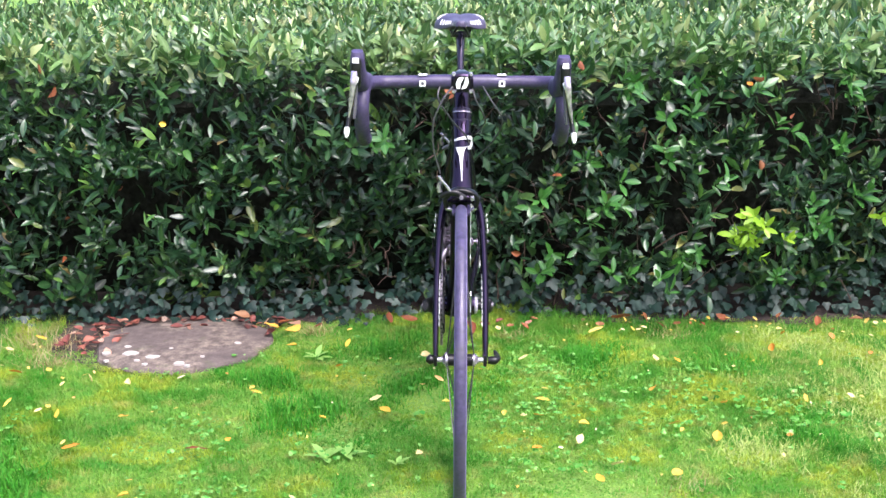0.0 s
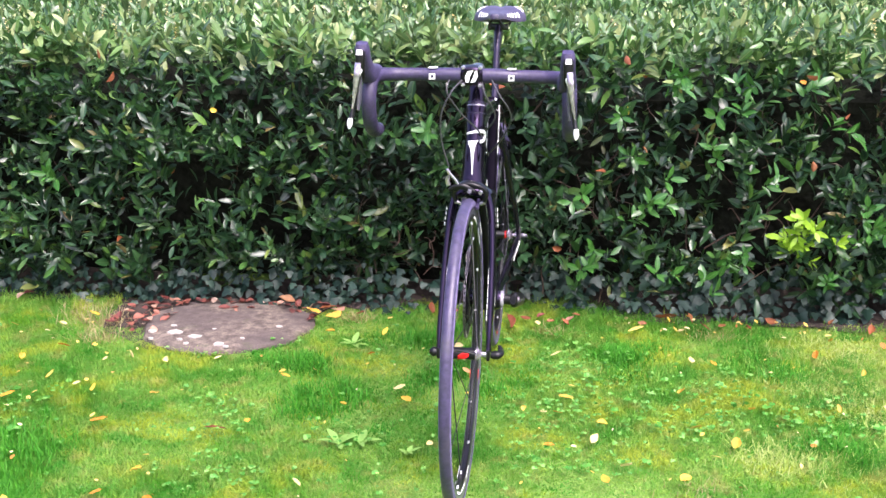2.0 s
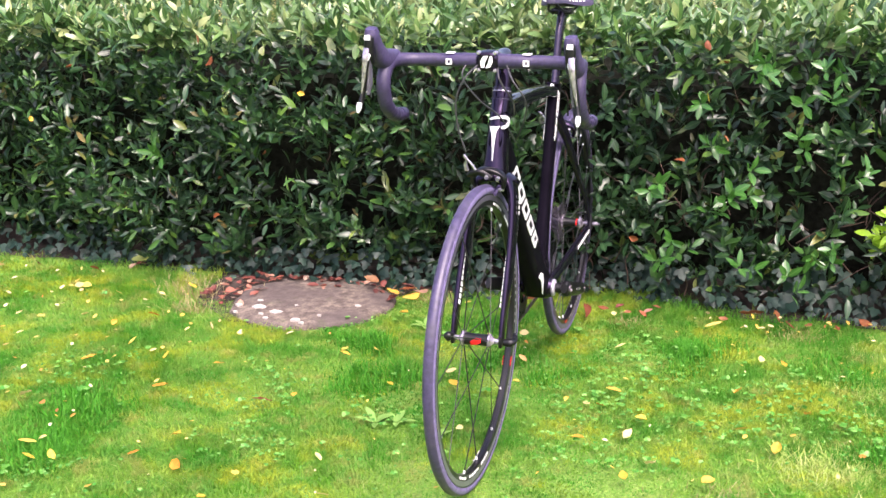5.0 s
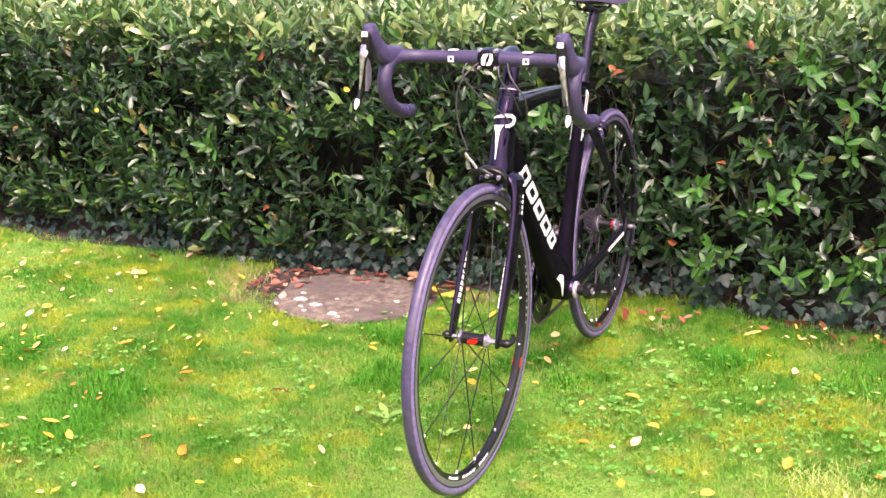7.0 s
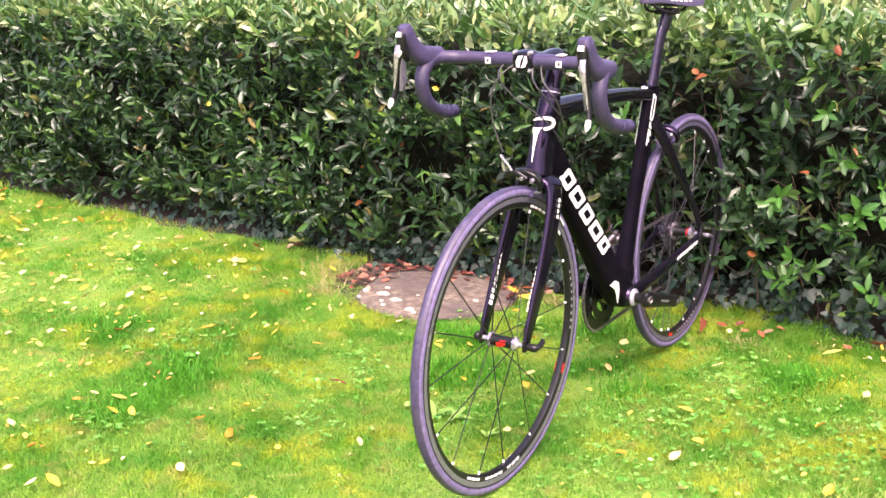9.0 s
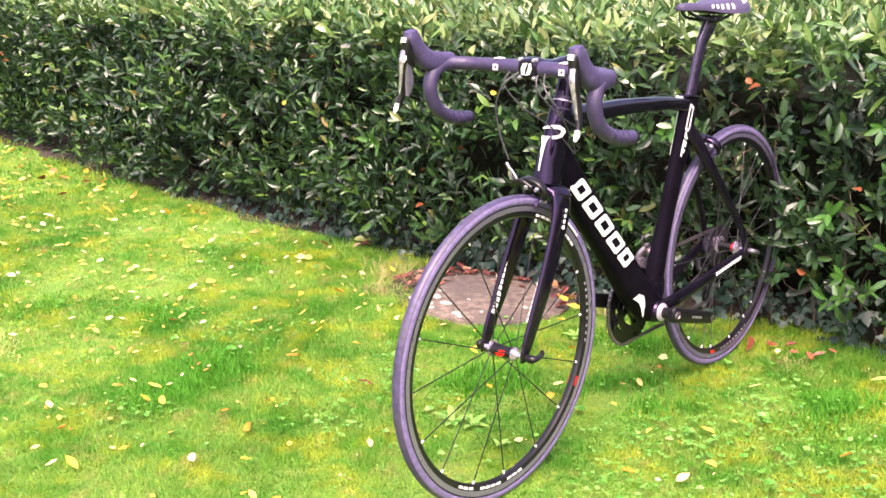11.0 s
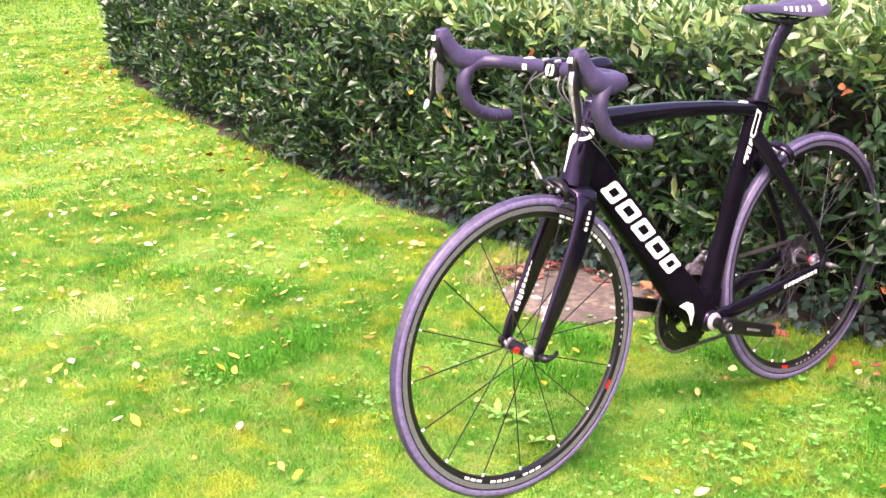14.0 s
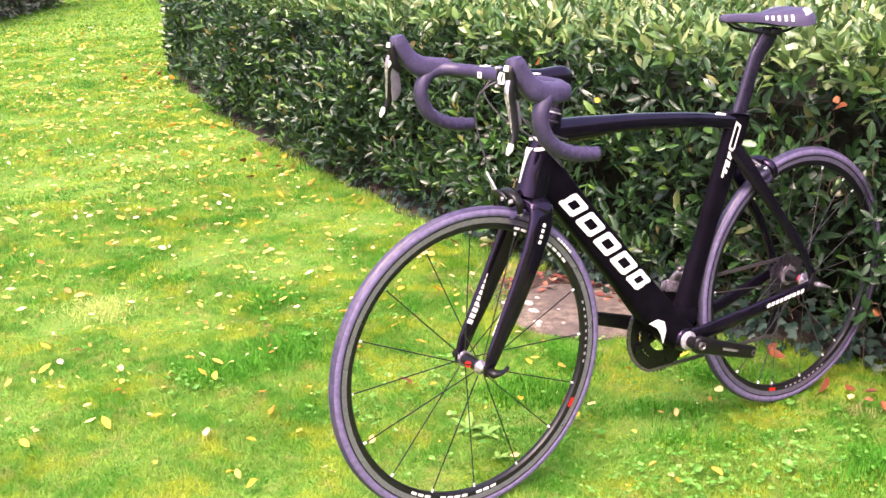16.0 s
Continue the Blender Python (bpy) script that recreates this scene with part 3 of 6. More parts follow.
# ---- hedge ----
def shoot_leaves(root, axis, count, length, width, span=None):
    """Leaves spiralling up shoots: close round the tip, or spread over a stem of the length span."""
    axis = unit(axis)
    n = len(root)
    help_ = np.where(np.abs(axis[:, 2:3]) > 0.9, [[1.0, 0, 0]], [[0, 0, 1.0]])
    e1 = unit(np.cross(axis, help_))
    e2 = np.cross(axis, e1)
    out, start = [], rng.uniform(0, 6.28, n)
    for j in range(count):
        f = j / max(1, count - 1)
        a = start + j * 2.4 + rng.normal(0, 0.35, n)
        open_ = rng.uniform(0.45, 1.15, n) * (1.25 - 0.6 * j / count)
        size = rng.uniform(0.7, 1.2, n)
        step = 0.009 * j * length / 0.07
        if span is not None:
            open_ = rng.uniform(0.55, 1.25, n) * (1.15 - 0.75 * f)
            size = rng.uniform(0.65, 1.2, n) * (1.08 - 0.3 * f * f)
            step = span * f * rng.uniform(0.8, 1.2, n)
        radial = e1 * np.cos(a)[:, None] + e2 * np.sin(a)[:, None]
        d = axis * np.cos(open_)[:, None] + radial * np.sin(open_)[:, None]
        if span is not None:
            d = d + rng.normal(0, 0.16, (n, 3))
        nn = axis * np.sin(open_)[:, None] - radial * np.cos(open_)[:, None] + rng.normal(0, 0.15 if span is None else 0.28, (n, 3))
        base = root + axis * (step * np.ones(n))[:, None] + radial * 0.002
        out.append(leaf_verts(base, d, nn, length * size, width * size * rng.uniform(0.85, 1.15, n), fold=0.22 if span is None else rng.uniform(0.08, 0.6, n), droop=0.16 if span is None else rng.uniform(-0.08, 0.34, n)))
    return out


def hedge_shoots(line, s0, s1, per, top_per, depth, high):
    """Roots and axes of the shoots of a clipped hedge's face, and of its top."""
    n = int((s1 - s0) * high * per)
    s = rng.uniform(s0, s1, n)
    z = rng.uniform(0.03, high, n)
    xy, outward, _ = line_points(line, s)
    # thin places with twigs showing, and the dent where the rear wheel stands
    thin = (np.sin(5.3 * xy[:, 0] + 2 * z) + np.sin(9.1 * z - 3.7 * xy[:, 0] + 1) > 1.4) | ((xy[:, 0] > 0.3) & (z > 0.12) & (z < 0.5) & (np.sin(6 * xy[:, 0] + 8 * z) > -0.2))
    keep = ~thin | (rng.random(n) < np.where(xy[:, 0] > 0.3, 0.55, 0.7))
    s, z, xy, outward = s[keep], z[keep], xy[keep], outward[keep]
    n = len(s)
    inset = np.where(rng.random(n) < 0.35, rng.uniform(0.10, 0.28, n), 0.035 + rng.gamma(1.2, 0.03, n))
    dent = 0.15 * np.clip(1.25 - 1.25 * ((xy[:, 0] - 0.105) / 0.17) ** 2, 0, 1) * (xy[:, 0] > -2) * np.clip((0.85 - z) / 0.15, 0, 1)
    bulge = 0.05 * np.sin(2.9 * s + 4 * z) + 0.035 * np.sin(7.1 * s - 9 * z) - np.interp(xy[:, 0], (-2.2, -1.2), (0.05, 0.15)) * np.clip(1 - z / 0.22, 0, 1) - 0.10 * np.clip((z - high + 0.13) / 0.13, 0, 1) ** 2 - dent
    p = np.c_[xy + outward * (bulge - inset)[:, None], z]
    ax = np.c_[outward * rng.uniform(0.3, 0.9, n)[:, None], rng.uniform(0.4, 1.4, n)] + rng.normal(0, 0.42, (n, 3))
    m = int((s1 - s0) * depth * top_per)
    s = rng.uniform(s0, s1, m)
    xy, outward, _ = line_points(line, s)
    back = depth * rng.beta(1.0, 1.5, m)
    zt = high - 0.045 - rng.gamma(1.3, 0.025, m) + 0.018 * np.sin(5 * s + 3 * back) + 0.015 * np.sin(11 * s - 7 * back)
    q = np.c_[xy - outward * (back + 0.05)[:, None], zt]
    aq = np.c_[outward * 0.15, np.ones(m)] + rng.normal(0, 0.38, (m, 3))
    # on the near hedge the rim's shoots take the top's lightened colour
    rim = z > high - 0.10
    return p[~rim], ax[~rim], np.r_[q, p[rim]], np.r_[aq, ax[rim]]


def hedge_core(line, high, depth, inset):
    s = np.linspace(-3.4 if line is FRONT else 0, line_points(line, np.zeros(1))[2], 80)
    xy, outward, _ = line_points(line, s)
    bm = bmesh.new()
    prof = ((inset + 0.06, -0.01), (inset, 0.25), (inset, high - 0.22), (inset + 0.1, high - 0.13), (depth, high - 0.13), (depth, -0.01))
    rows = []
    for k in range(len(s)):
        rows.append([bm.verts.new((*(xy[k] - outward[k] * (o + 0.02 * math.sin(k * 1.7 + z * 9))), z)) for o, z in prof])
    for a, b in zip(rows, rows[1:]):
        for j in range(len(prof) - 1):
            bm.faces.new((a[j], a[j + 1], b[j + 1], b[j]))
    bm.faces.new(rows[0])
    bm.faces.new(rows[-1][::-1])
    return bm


# near-black colour stands for the deep shade between the leaves
CORE = painted("inner_shade_core", (0.012, 0.013, 0.010), 0.95, spread=0.6, scale=45, relief=0.02, gloss=0.03)
hedge = tagged(new("laurel_hedge"), "clipped evergreen laurel hedge with glossy grey-green leaves, colour lightened for a side out of the sun", "hedge")
part("inner_growth", hedge_core(FRONT, HEDGE_TOP, 3.6, 0.38), CORE, hedge, "near-black shell standing for the shade inside the hedge")
face, crown, fresh = [], [], []
for s0, s1, per, top_per, count, size in ((-3.4, 1.0, 150, 90, 6, 0.08), (1.0, 4.2, 480, 210, 8, 0.056), (4.2, 6.4, 580, 230, 8, 0.055), (6.4, 9.2, 450, 180, 8, 0.060), (9.2, 14.5, 170, 90, 7, 0.082), (14.5, 17.8, 130, 70, 6, 0.092)):
    root, axis, root_t, axis_t = hedge_shoots(FRONT, s0, s1, per, top_per, 3.6, HEDGE_TOP)
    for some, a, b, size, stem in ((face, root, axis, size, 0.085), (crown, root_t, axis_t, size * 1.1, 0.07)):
        made = shoot_leaves(a, b, count, np.full(len(a), size) * rng.uniform(0.75, 1.25, len(a)), np.full(len(a), size * 0.18) * rng.uniform(0.7, 1.3, len(a)), stem)
        young = rng.random(len(a)) < (0.15 if some is face else 0.0)
        some += made[:-3] + [v[~young] for v in made[-3:]]
        fresh += [v[young] for v in made[-3:]]
s = rng.uniform(-3.0, 17.0, 2400)
xy, outward, _ = line_points(FRONT, s)
root = np.c_[xy - outward * 3.62, rng.uniform(0.05, HEDGE_TOP, 2400)]
axis = np.c_[-outward, np.full(2400, 0.6)] + rng.normal(0, 0.4, (2400, 3))
face += shoot_leaves(root, axis, 5, np.full(2400, 0.10), np.full(2400, 0.02))
for s_end, turn in ((-3.4, 1), (17.7, -1)):
    xy, outward, _ = line_points(FRONT, np.full(700, s_end))
    way = np.c_[-outward[:, 1], outward[:, 0]] * turn
    root = np.c_[xy - outward * rng.uniform(0, 3.6, 700)[:, None] + way * rng.normal(0, 0.05, 700)[:, None], rng.uniform(0.05, HEDGE_TOP, 700)]
    face += shoot_leaves(root, np.c_[way, np.full(700, 0.6)] + rng.normal(0, 0.4, (700, 3)), 6, np.full(700, 0.10), np.full(700, 0.02))
for name, some, material, label in (("foliage", face, HEDGE_LEAF, "glossy dark green laurel leaves"), ("young_growth", fresh, SHOOT_LEAF, "fresh green leaves at the shoot tips"), ("top_growth", crown, TOP_LEAF, "young laurel leaves on the clipped top, coloured paler as skylit")):
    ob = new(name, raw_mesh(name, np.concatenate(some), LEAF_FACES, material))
    ob.parent = hedge
    tagged(ob, label, kind="stuff")

# single leaves proud of the face, each one apart
leaf_meshes = []
for k in range(6):
    one = np.zeros((1, 3))
    L = 0.042 + 0.004 * k
    leaf_meshes.append(raw_mesh("leaf", leaf_verts(one, np.array([[0, 1.0, 0]]), np.array([[0, 0, 1.0]]), np.array([L]), np.array([L * 0.18]), fold=0.4, droop=0.1 + 0.03 * k), LEAF_FACES, HEDGE_LEAF))
for k in range(280):
    s = rng.uniform(2.0, 6.0)
    xy, outward, _ = line_points(FRONT, np.array([s]))
    z = rng.uniform(0.1, 0.88)
    back = 0.15 if abs(xy[0][0] - 0.11) < 0.12 and z < 0.75 else 0.0
    at = Vector((*(xy[0] + outward[0] * (rng.uniform(-0.03, 0.03) - back)), z))
    d = Vector((*(outward[0] * rng.uniform(0.2, 0.9)), rng.uniform(-0.5, 1.0))) + Vector(rng.normal(0, 0.45, 3))
    m = d.to_track_quat("Y", "Z").to_matrix().to_4x4() @ pose(0, 0, 0, 0, rng.normal(0, 30), 0)
    share("leaf", leaf_meshes[k % 6], hedge, Matrix.Translation(at) @ m)


for k in range(180):
    s = rng.uniform(1.4, 7.0) if k % 3 == 0 else rng.uniform(1.6, 3.8)
    xy, o, _ = line_points(FRONT, np.array([s]))
    o = o[0]
    t = np.array([-o[1], o[0]])
    a = np.array([*(xy[0] - o * rng.uniform(0.08, 0.2)), rng.uniform(0.03, 0.7)])
    step = np.array([*(t * rng.normal(0, 0.022) + o * rng.uniform(0.0, 0.012)), rng.uniform(0.018, 0.055)])
    pts = [a, a + step + rng.normal(0, 0.009, 3), a + 2 * step + rng.normal(0, 0.012, 3), a + 2.8 * step + rng.normal(0, 0.014, 3)]
    r = rng.uniform(0.0013, 0.0030)
    part("twig", sweep(pts, [r, r * 0.9, r * 0.7, r * 0.4], n=5, steps=2, side=(0.3, 0.9, 0.2)), BARK, hedge)


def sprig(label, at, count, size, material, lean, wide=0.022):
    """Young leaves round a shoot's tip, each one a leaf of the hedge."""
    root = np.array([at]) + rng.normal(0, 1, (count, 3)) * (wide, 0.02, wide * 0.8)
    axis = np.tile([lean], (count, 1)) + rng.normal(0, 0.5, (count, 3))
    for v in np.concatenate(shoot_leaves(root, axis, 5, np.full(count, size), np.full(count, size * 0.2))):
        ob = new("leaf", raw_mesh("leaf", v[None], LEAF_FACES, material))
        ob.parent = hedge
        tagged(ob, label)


sprig("bright yellow-green young laurel leaf", (1.025, 3.565, 0.34), 10, 0.047, YOUNG_LEAF, (0.1, -0.8, 0.4), 0.036)
sprig("bright yellow-green young laurel leaf", (1.00, 3.57, 0.29), 6, 0.036, YOUNG_LEAF, (-0.1, -0.8, 0.1), 0.026)
sprig("bright yellow-green young laurel leaf", (1.46, 3.57, 0.37), 4, 0.036, YOUNG_LEAF, (0.2, -0.8, 0.3), 0.02)
sprig("fresh green laurel leaf", (1.24, 3.57, 0.36), 6, 0.042, FRESH, (0.2, -0.8, 0.2), 0.035)
sprig("fresh green laurel leaf", (0.84, 3.57, 0.25), 6, 0.042, FRESH, (0.0, -0.8, 0.2), 0.03)
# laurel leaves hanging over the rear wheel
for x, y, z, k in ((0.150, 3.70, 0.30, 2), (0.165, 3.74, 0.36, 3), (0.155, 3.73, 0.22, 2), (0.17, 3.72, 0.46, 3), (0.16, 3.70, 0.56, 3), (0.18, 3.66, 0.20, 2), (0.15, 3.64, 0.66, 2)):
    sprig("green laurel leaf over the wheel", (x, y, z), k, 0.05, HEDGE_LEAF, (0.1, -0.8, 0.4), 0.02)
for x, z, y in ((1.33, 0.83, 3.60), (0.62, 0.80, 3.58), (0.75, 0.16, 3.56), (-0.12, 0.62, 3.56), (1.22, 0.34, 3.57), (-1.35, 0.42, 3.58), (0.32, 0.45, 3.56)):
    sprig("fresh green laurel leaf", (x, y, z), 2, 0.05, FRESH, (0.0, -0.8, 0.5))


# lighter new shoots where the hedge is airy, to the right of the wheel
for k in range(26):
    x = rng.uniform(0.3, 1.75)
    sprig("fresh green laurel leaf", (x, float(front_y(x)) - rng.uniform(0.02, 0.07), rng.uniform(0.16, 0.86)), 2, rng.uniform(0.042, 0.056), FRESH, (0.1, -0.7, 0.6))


def blossoms(count):
    """Dry cream flower spikes standing on the hedge's top."""
    pos, d = [], []
    for k in range(count):
        s = rng.uniform(1.5, 7.0)
        xy, o, _ = line_points(FRONT, np.array([s]))
        foot = np.array([*(xy[0] - o[0] * rng.uniform(0.03, 1.3)), HEDGE_TOP + rng.uniform(-0.02, 0.02)])
        ax = unit(np.array([rng.normal(0, 0.3), rng.normal(0, 0.3), 1.0]))
        m = 16
        pos.append(foot + ax * np.linspace(0, 0.06, m)[:, None])
        a = np.arange(m) * 2.4
        d.append(np.stack([np.cos(a), np.sin(a), np.full(m, 0.5)], 1))
    pos, d = np.concatenate(pos), np.concatenate(d)
    n = len(pos)
    return raw_mesh("flower_spikes", leaf_verts(pos, d, np.tile([[0, 0, 1.0]], (n, 1)) + 0.3 * d, np.full(n, 0.011), np.full(n, 0.004)), LEAF_FACES, PALE)


ob = new("flower_spikes", blossoms(46))
ob.parent = hedge
tagged(ob, "dry cream flower spikes", kind="stuff")


# ---- far hedge ----
far_hedge = tagged(new("far_hedge"), "distant clipped dark evergreen hedge at the lawn's edge", "hedge")
part("inner_growth", hedge_core(FAR_FRONT, 1.5, 1.6, 0.2), BARK, far_hedge)
root, axis, root_t, axis_t = hedge_shoots(FAR_FRONT, 0.0, 10.8, 60, 40, 1.5, 1.55)
v = [a for r, x in ((root, axis), (root_t, axis_t)) for a in shoot_leaves(r, x, 6, np.full(len(r), 0.13), np.full(len(r), 0.03))]
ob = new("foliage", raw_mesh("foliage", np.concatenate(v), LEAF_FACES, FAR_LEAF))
ob.parent = far_hedge
tagged(ob, "grey-green leaves, colour lightened for a side out of the sun", kind="stuff")


# ---- ivy at the hedge's foot ----
def ivy():
    n = 1700
    s = rng.uniform(1.6, 7.4, n)
    xy, o, _ = line_points(FRONT, s)
    some = rng.random(n) < np.clip((xy[:, 0] + 3.0) / 1.6, 0.08, 1)
    xy, o = xy[some], o[some]
    n = len(xy)
    z = 0.012 + (0.15 + 0.05 * (xy[:, 0] > 0.3)) * rng.beta(1.0, 1.9, n)
    p = np.c_[xy + o * (rng.normal(0.0, 0.03, n) - 0.11 + 0.25 * (0.12 - z) - 0.10 * np.clip(1 - ((xy[:, 0] - 0.11) / 0.3) ** 2, 0, 1))[:, None], z]
    nn = np.c_[o * 1.0, np.full(n, 0.55)] + rng.normal(0, 0.35, (n, 3))
    down = np.c_[o * 0.3, np.full(n, -0.8)] + rng.normal(0, 0.45, (n, 3))
    nn = unit(nn)
    d = unit(down - nn * np.sum(down * nn, 1)[:, None])
    e = np.cross(nn, d)
    size = rng.uniform(0.012, 0.029, n) * (1 + 0.12 * (xy[:, 0] > 0.3))
    shape = ((-0.25, 0.0), (-0.35, 0.42), (0.1, 0.85), (0.28, 0.42), (0.62, 0.40), (1.15, 0.0), (0.62, -0.40), (0.28, -0.42), (0.1, -0.85), (-0.35, -0.42))
    out = [p + nn * 0.0012]
    for a, b in shape:
        out.append(p + d * (a * size)[:, None] + e * (b * size)[:, None] - nn * (0.25 * b * b * size)[:, None])
    v = np.stack(out, 1)
    faces = [(0, k, k % 10 + 1) for k in range(1, 11)]
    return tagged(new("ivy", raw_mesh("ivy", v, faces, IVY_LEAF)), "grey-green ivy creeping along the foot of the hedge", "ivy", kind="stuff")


ivy()


# ---- fallen leaves ----
def dead_leaf_mesh(name, material, length, width, curl):
    """An oval leaf on a short stalk, cupped and curled up at its tip, its rim uneven."""
    rows = 9
    out = [(0.0, -0.62 * length, 0.002), (0.0006, -0.5 * length, 0.0), (-0.0006, -0.5 * length, 0.0)]
    faces = [(0, 1, 2)]
    bend = rng.normal(0, 0.12)
    for k in range(rows):
        f = k / (rows - 1)
        w = width * (0.06 + math.sin(math.pi * min(1.0, f * 1.02)) ** 0.72 * (1.06 - 0.25 * f)) * rng.uniform(0.93, 1.05)
        y, mid = (f - 0.5) * length, bend * length * math.sin(math.pi * f) * 0.6
        z = 0.5 * curl * length * (f - 0.35) ** 2
        for c in (-1, -0.5, 0, 0.5, 1):
            out.append((mid + w * c, y, z + curl * w * c * c + rng.normal(0, 0.0007)))
    for k in range(rows - 1):
        for c in range(4):
            a = 3 + 5 * k + c
            faces.append((a, a + 1, a + 6, a + 5))
    return raw_mesh(name, np.array([out]), faces, material)


KINDS = {}
for key, material, label, length, width in (("y", YELLOW, "curled yellow fallen leaf lying on the grass", 0.038, 0.0098), ("p", PALE, "pale cream fallen leaf lying on the grass", 0.038, 0.0102),
                                            ("o", ORANGE, "orange fallen leaf lying on the grass", 0.038, 0.0102), ("r", RUST, "dark russet dead leaf lying by the hedge", 0.050, 0.013), ("a", AUBURN, "auburn dead leaf caught by the hedge", 0.050, 0.012)):
    KINDS[key] = ([dead_leaf_mesh("fallen_leaf", material, length * f, width * g, c) for f, g, c in ((1.0, 1.0, 0.2), (0.85, 1.15, 0.45), (1.15, 0.85, 0.1), (0.7, 0.9, 0.6))], label)


def fallen(kind, x, y, z=0.032, tilt=18.0, size=1.0, group="fallen leaves on the lawn"):
    meshes, label = KINDS[kind]
    ob = new("fallen_leaf", meshes[int(rng.integers(0, 4))])
    ob.matrix_basis = pose(x, y, z, rng.normal(0, tilt), rng.normal(0, tilt), rng.uniform(0, 360)) @ Matrix.Diagonal((size, size, size, 1))
    return tagged(ob, label, "leaf", group)


SEEN_NEAR = [("y", 1.15, 3.22), ("p", 1.15, 2.97), ("y", 1.12, 3.48), ("o", 1.05, 3.35), ("o", 0.8, 2.93), ("o", 0.74, 3.25), ("y", 0.73, 2.72), ("p", 0.68, 3.27), ("o", 0.63, 3.03), ("o", 0.59, 2.52), ("p", 0.46, 2.57), ("y", 0.41, 2.5),
             ("y", 0.41, 2.8), ("p", 0.39, 2.71), ("o", 0.32, 2.96), ("y", 0.3, 2.86), ("p", 0.29, 3.28), ("o", 0.28, 2.66), ("y", 0.21, 2.87), ("y", 0.06, 2.95), ("p", 0.0, 3.31), ("p", -0.01, 2.64), ("y", -0.1, 2.9), ("a", -0.12, 3.66),
             ("p", -0.13, 2.98), ("p", -0.2, 2.25), ("y", -0.24, 2.08), ("y", -0.24, 3.42), ("o", -0.25, 3.22), ("y", -0.26, 2.85), ("p", -0.28, 2.41), ("a", 0.14, 3.55), ("y", -0.32, 2.06)]
SEEN_LEFT = [("y", -0.41, 3.4), ("y", -0.43, 2.29), ("y", -0.45, 2.17), ("y", -0.46, 3.03), ("o", -0.48, 2.72), ("a", -0.55, 2.67), ("o", -0.58, 2.29), ("y", -0.66, 2.43), ("o", -0.71, 2.32), ("y", -0.73, 2.03), ("y", -0.76, 1.71), ("y", -0.76, 1.91),
             ("o", -0.78, 2.87), ("p", -0.8, 1.88), ("p", -0.82, 1.75), ("p", -0.83, 3.11), ("o", -0.86, 2.69), ("y", -0.89, 2.26), ("y", -0.94, 2.24), ("p", -0.95, 3.14), ("o", -0.95, 2.0), ("y", -0.96, 2.89), ("y", -1.0, 2.94), ("p", -1.06, 1.88),
             ("p", -1.07, 2.29), ("y", -1.09, 3.21), ("p", -1.11, 2.06), ("y", -1.12, 2.97), ("o", -1.17, 2.82), ("o", -1.18, 3.19), ("p", -1.18, 2.55), ("y", -1.21, 3.49), ("y", -1.24, 1.88)]
SEEN_FAR = [("o", -1.26, 3.09), ("a", -1.33, 2.0), ("p", -1.4, 3.14), ("y", -1.43, 1.93), ("y", -1.46, 2.61), ("y", -1.51, 2.76), ("p", -1.58, 2.55), ("p", -1.6, 3.4), ("p", -1.62, 3.1), ("a", -1.66, 3.58), ("o", -1.84, 2.9), ("p", -2.01, 2.95),
            ("o", -2.05, 3.56), ("p", -2.07, 3.35), ("y", -2.22, 2.1), ("y", -2.44, 3.02), ("y", -2.63, 3.54), ("p", -3.03, 2.58), ("p", -3.19, 2.33), ("y", -3.22, 3.03), ("a", -3.34, 3.45), ("p", -3.49, 3.16), ("y", -3.58, 2.78), ("p", -3.99, 3.09),
            ("y", -4.62, 3.67), ("o", -4.97, 4.0), ("o", -5.29, 3.75), ("y", -5.53, 2.9), ("p", -5.83, 3.24), ("p", -7.17, 4.12), ("o", -7.75, 4.57), ("o", -8.28, 3.44), ("y", -9.23, 4.3), ("o", -10.42, 5.02)]
for kind, x, y in SEEN_NEAR + SEEN_LEFT + SEEN_FAR:
    fallen(kind, x, y, size=rng.uniform(0.72, 1.18) * (1.0 + 0.14 * min(8.0, max(0.0, -x - 2.0))))


# orange leaves gathered along the foot of the hedge where it bends away
for k in range(34):
    x = -rng.uniform(2.6, 9.6)
    fallen("oaoy"[k % 4], x, float(front_y(x)) - 0.02 - rng.gamma(1.3, 0.14), size=rng.uniform(1.0, 1.6) * (1.0 + 0.1 * max(0.0, -x - 4.0)))


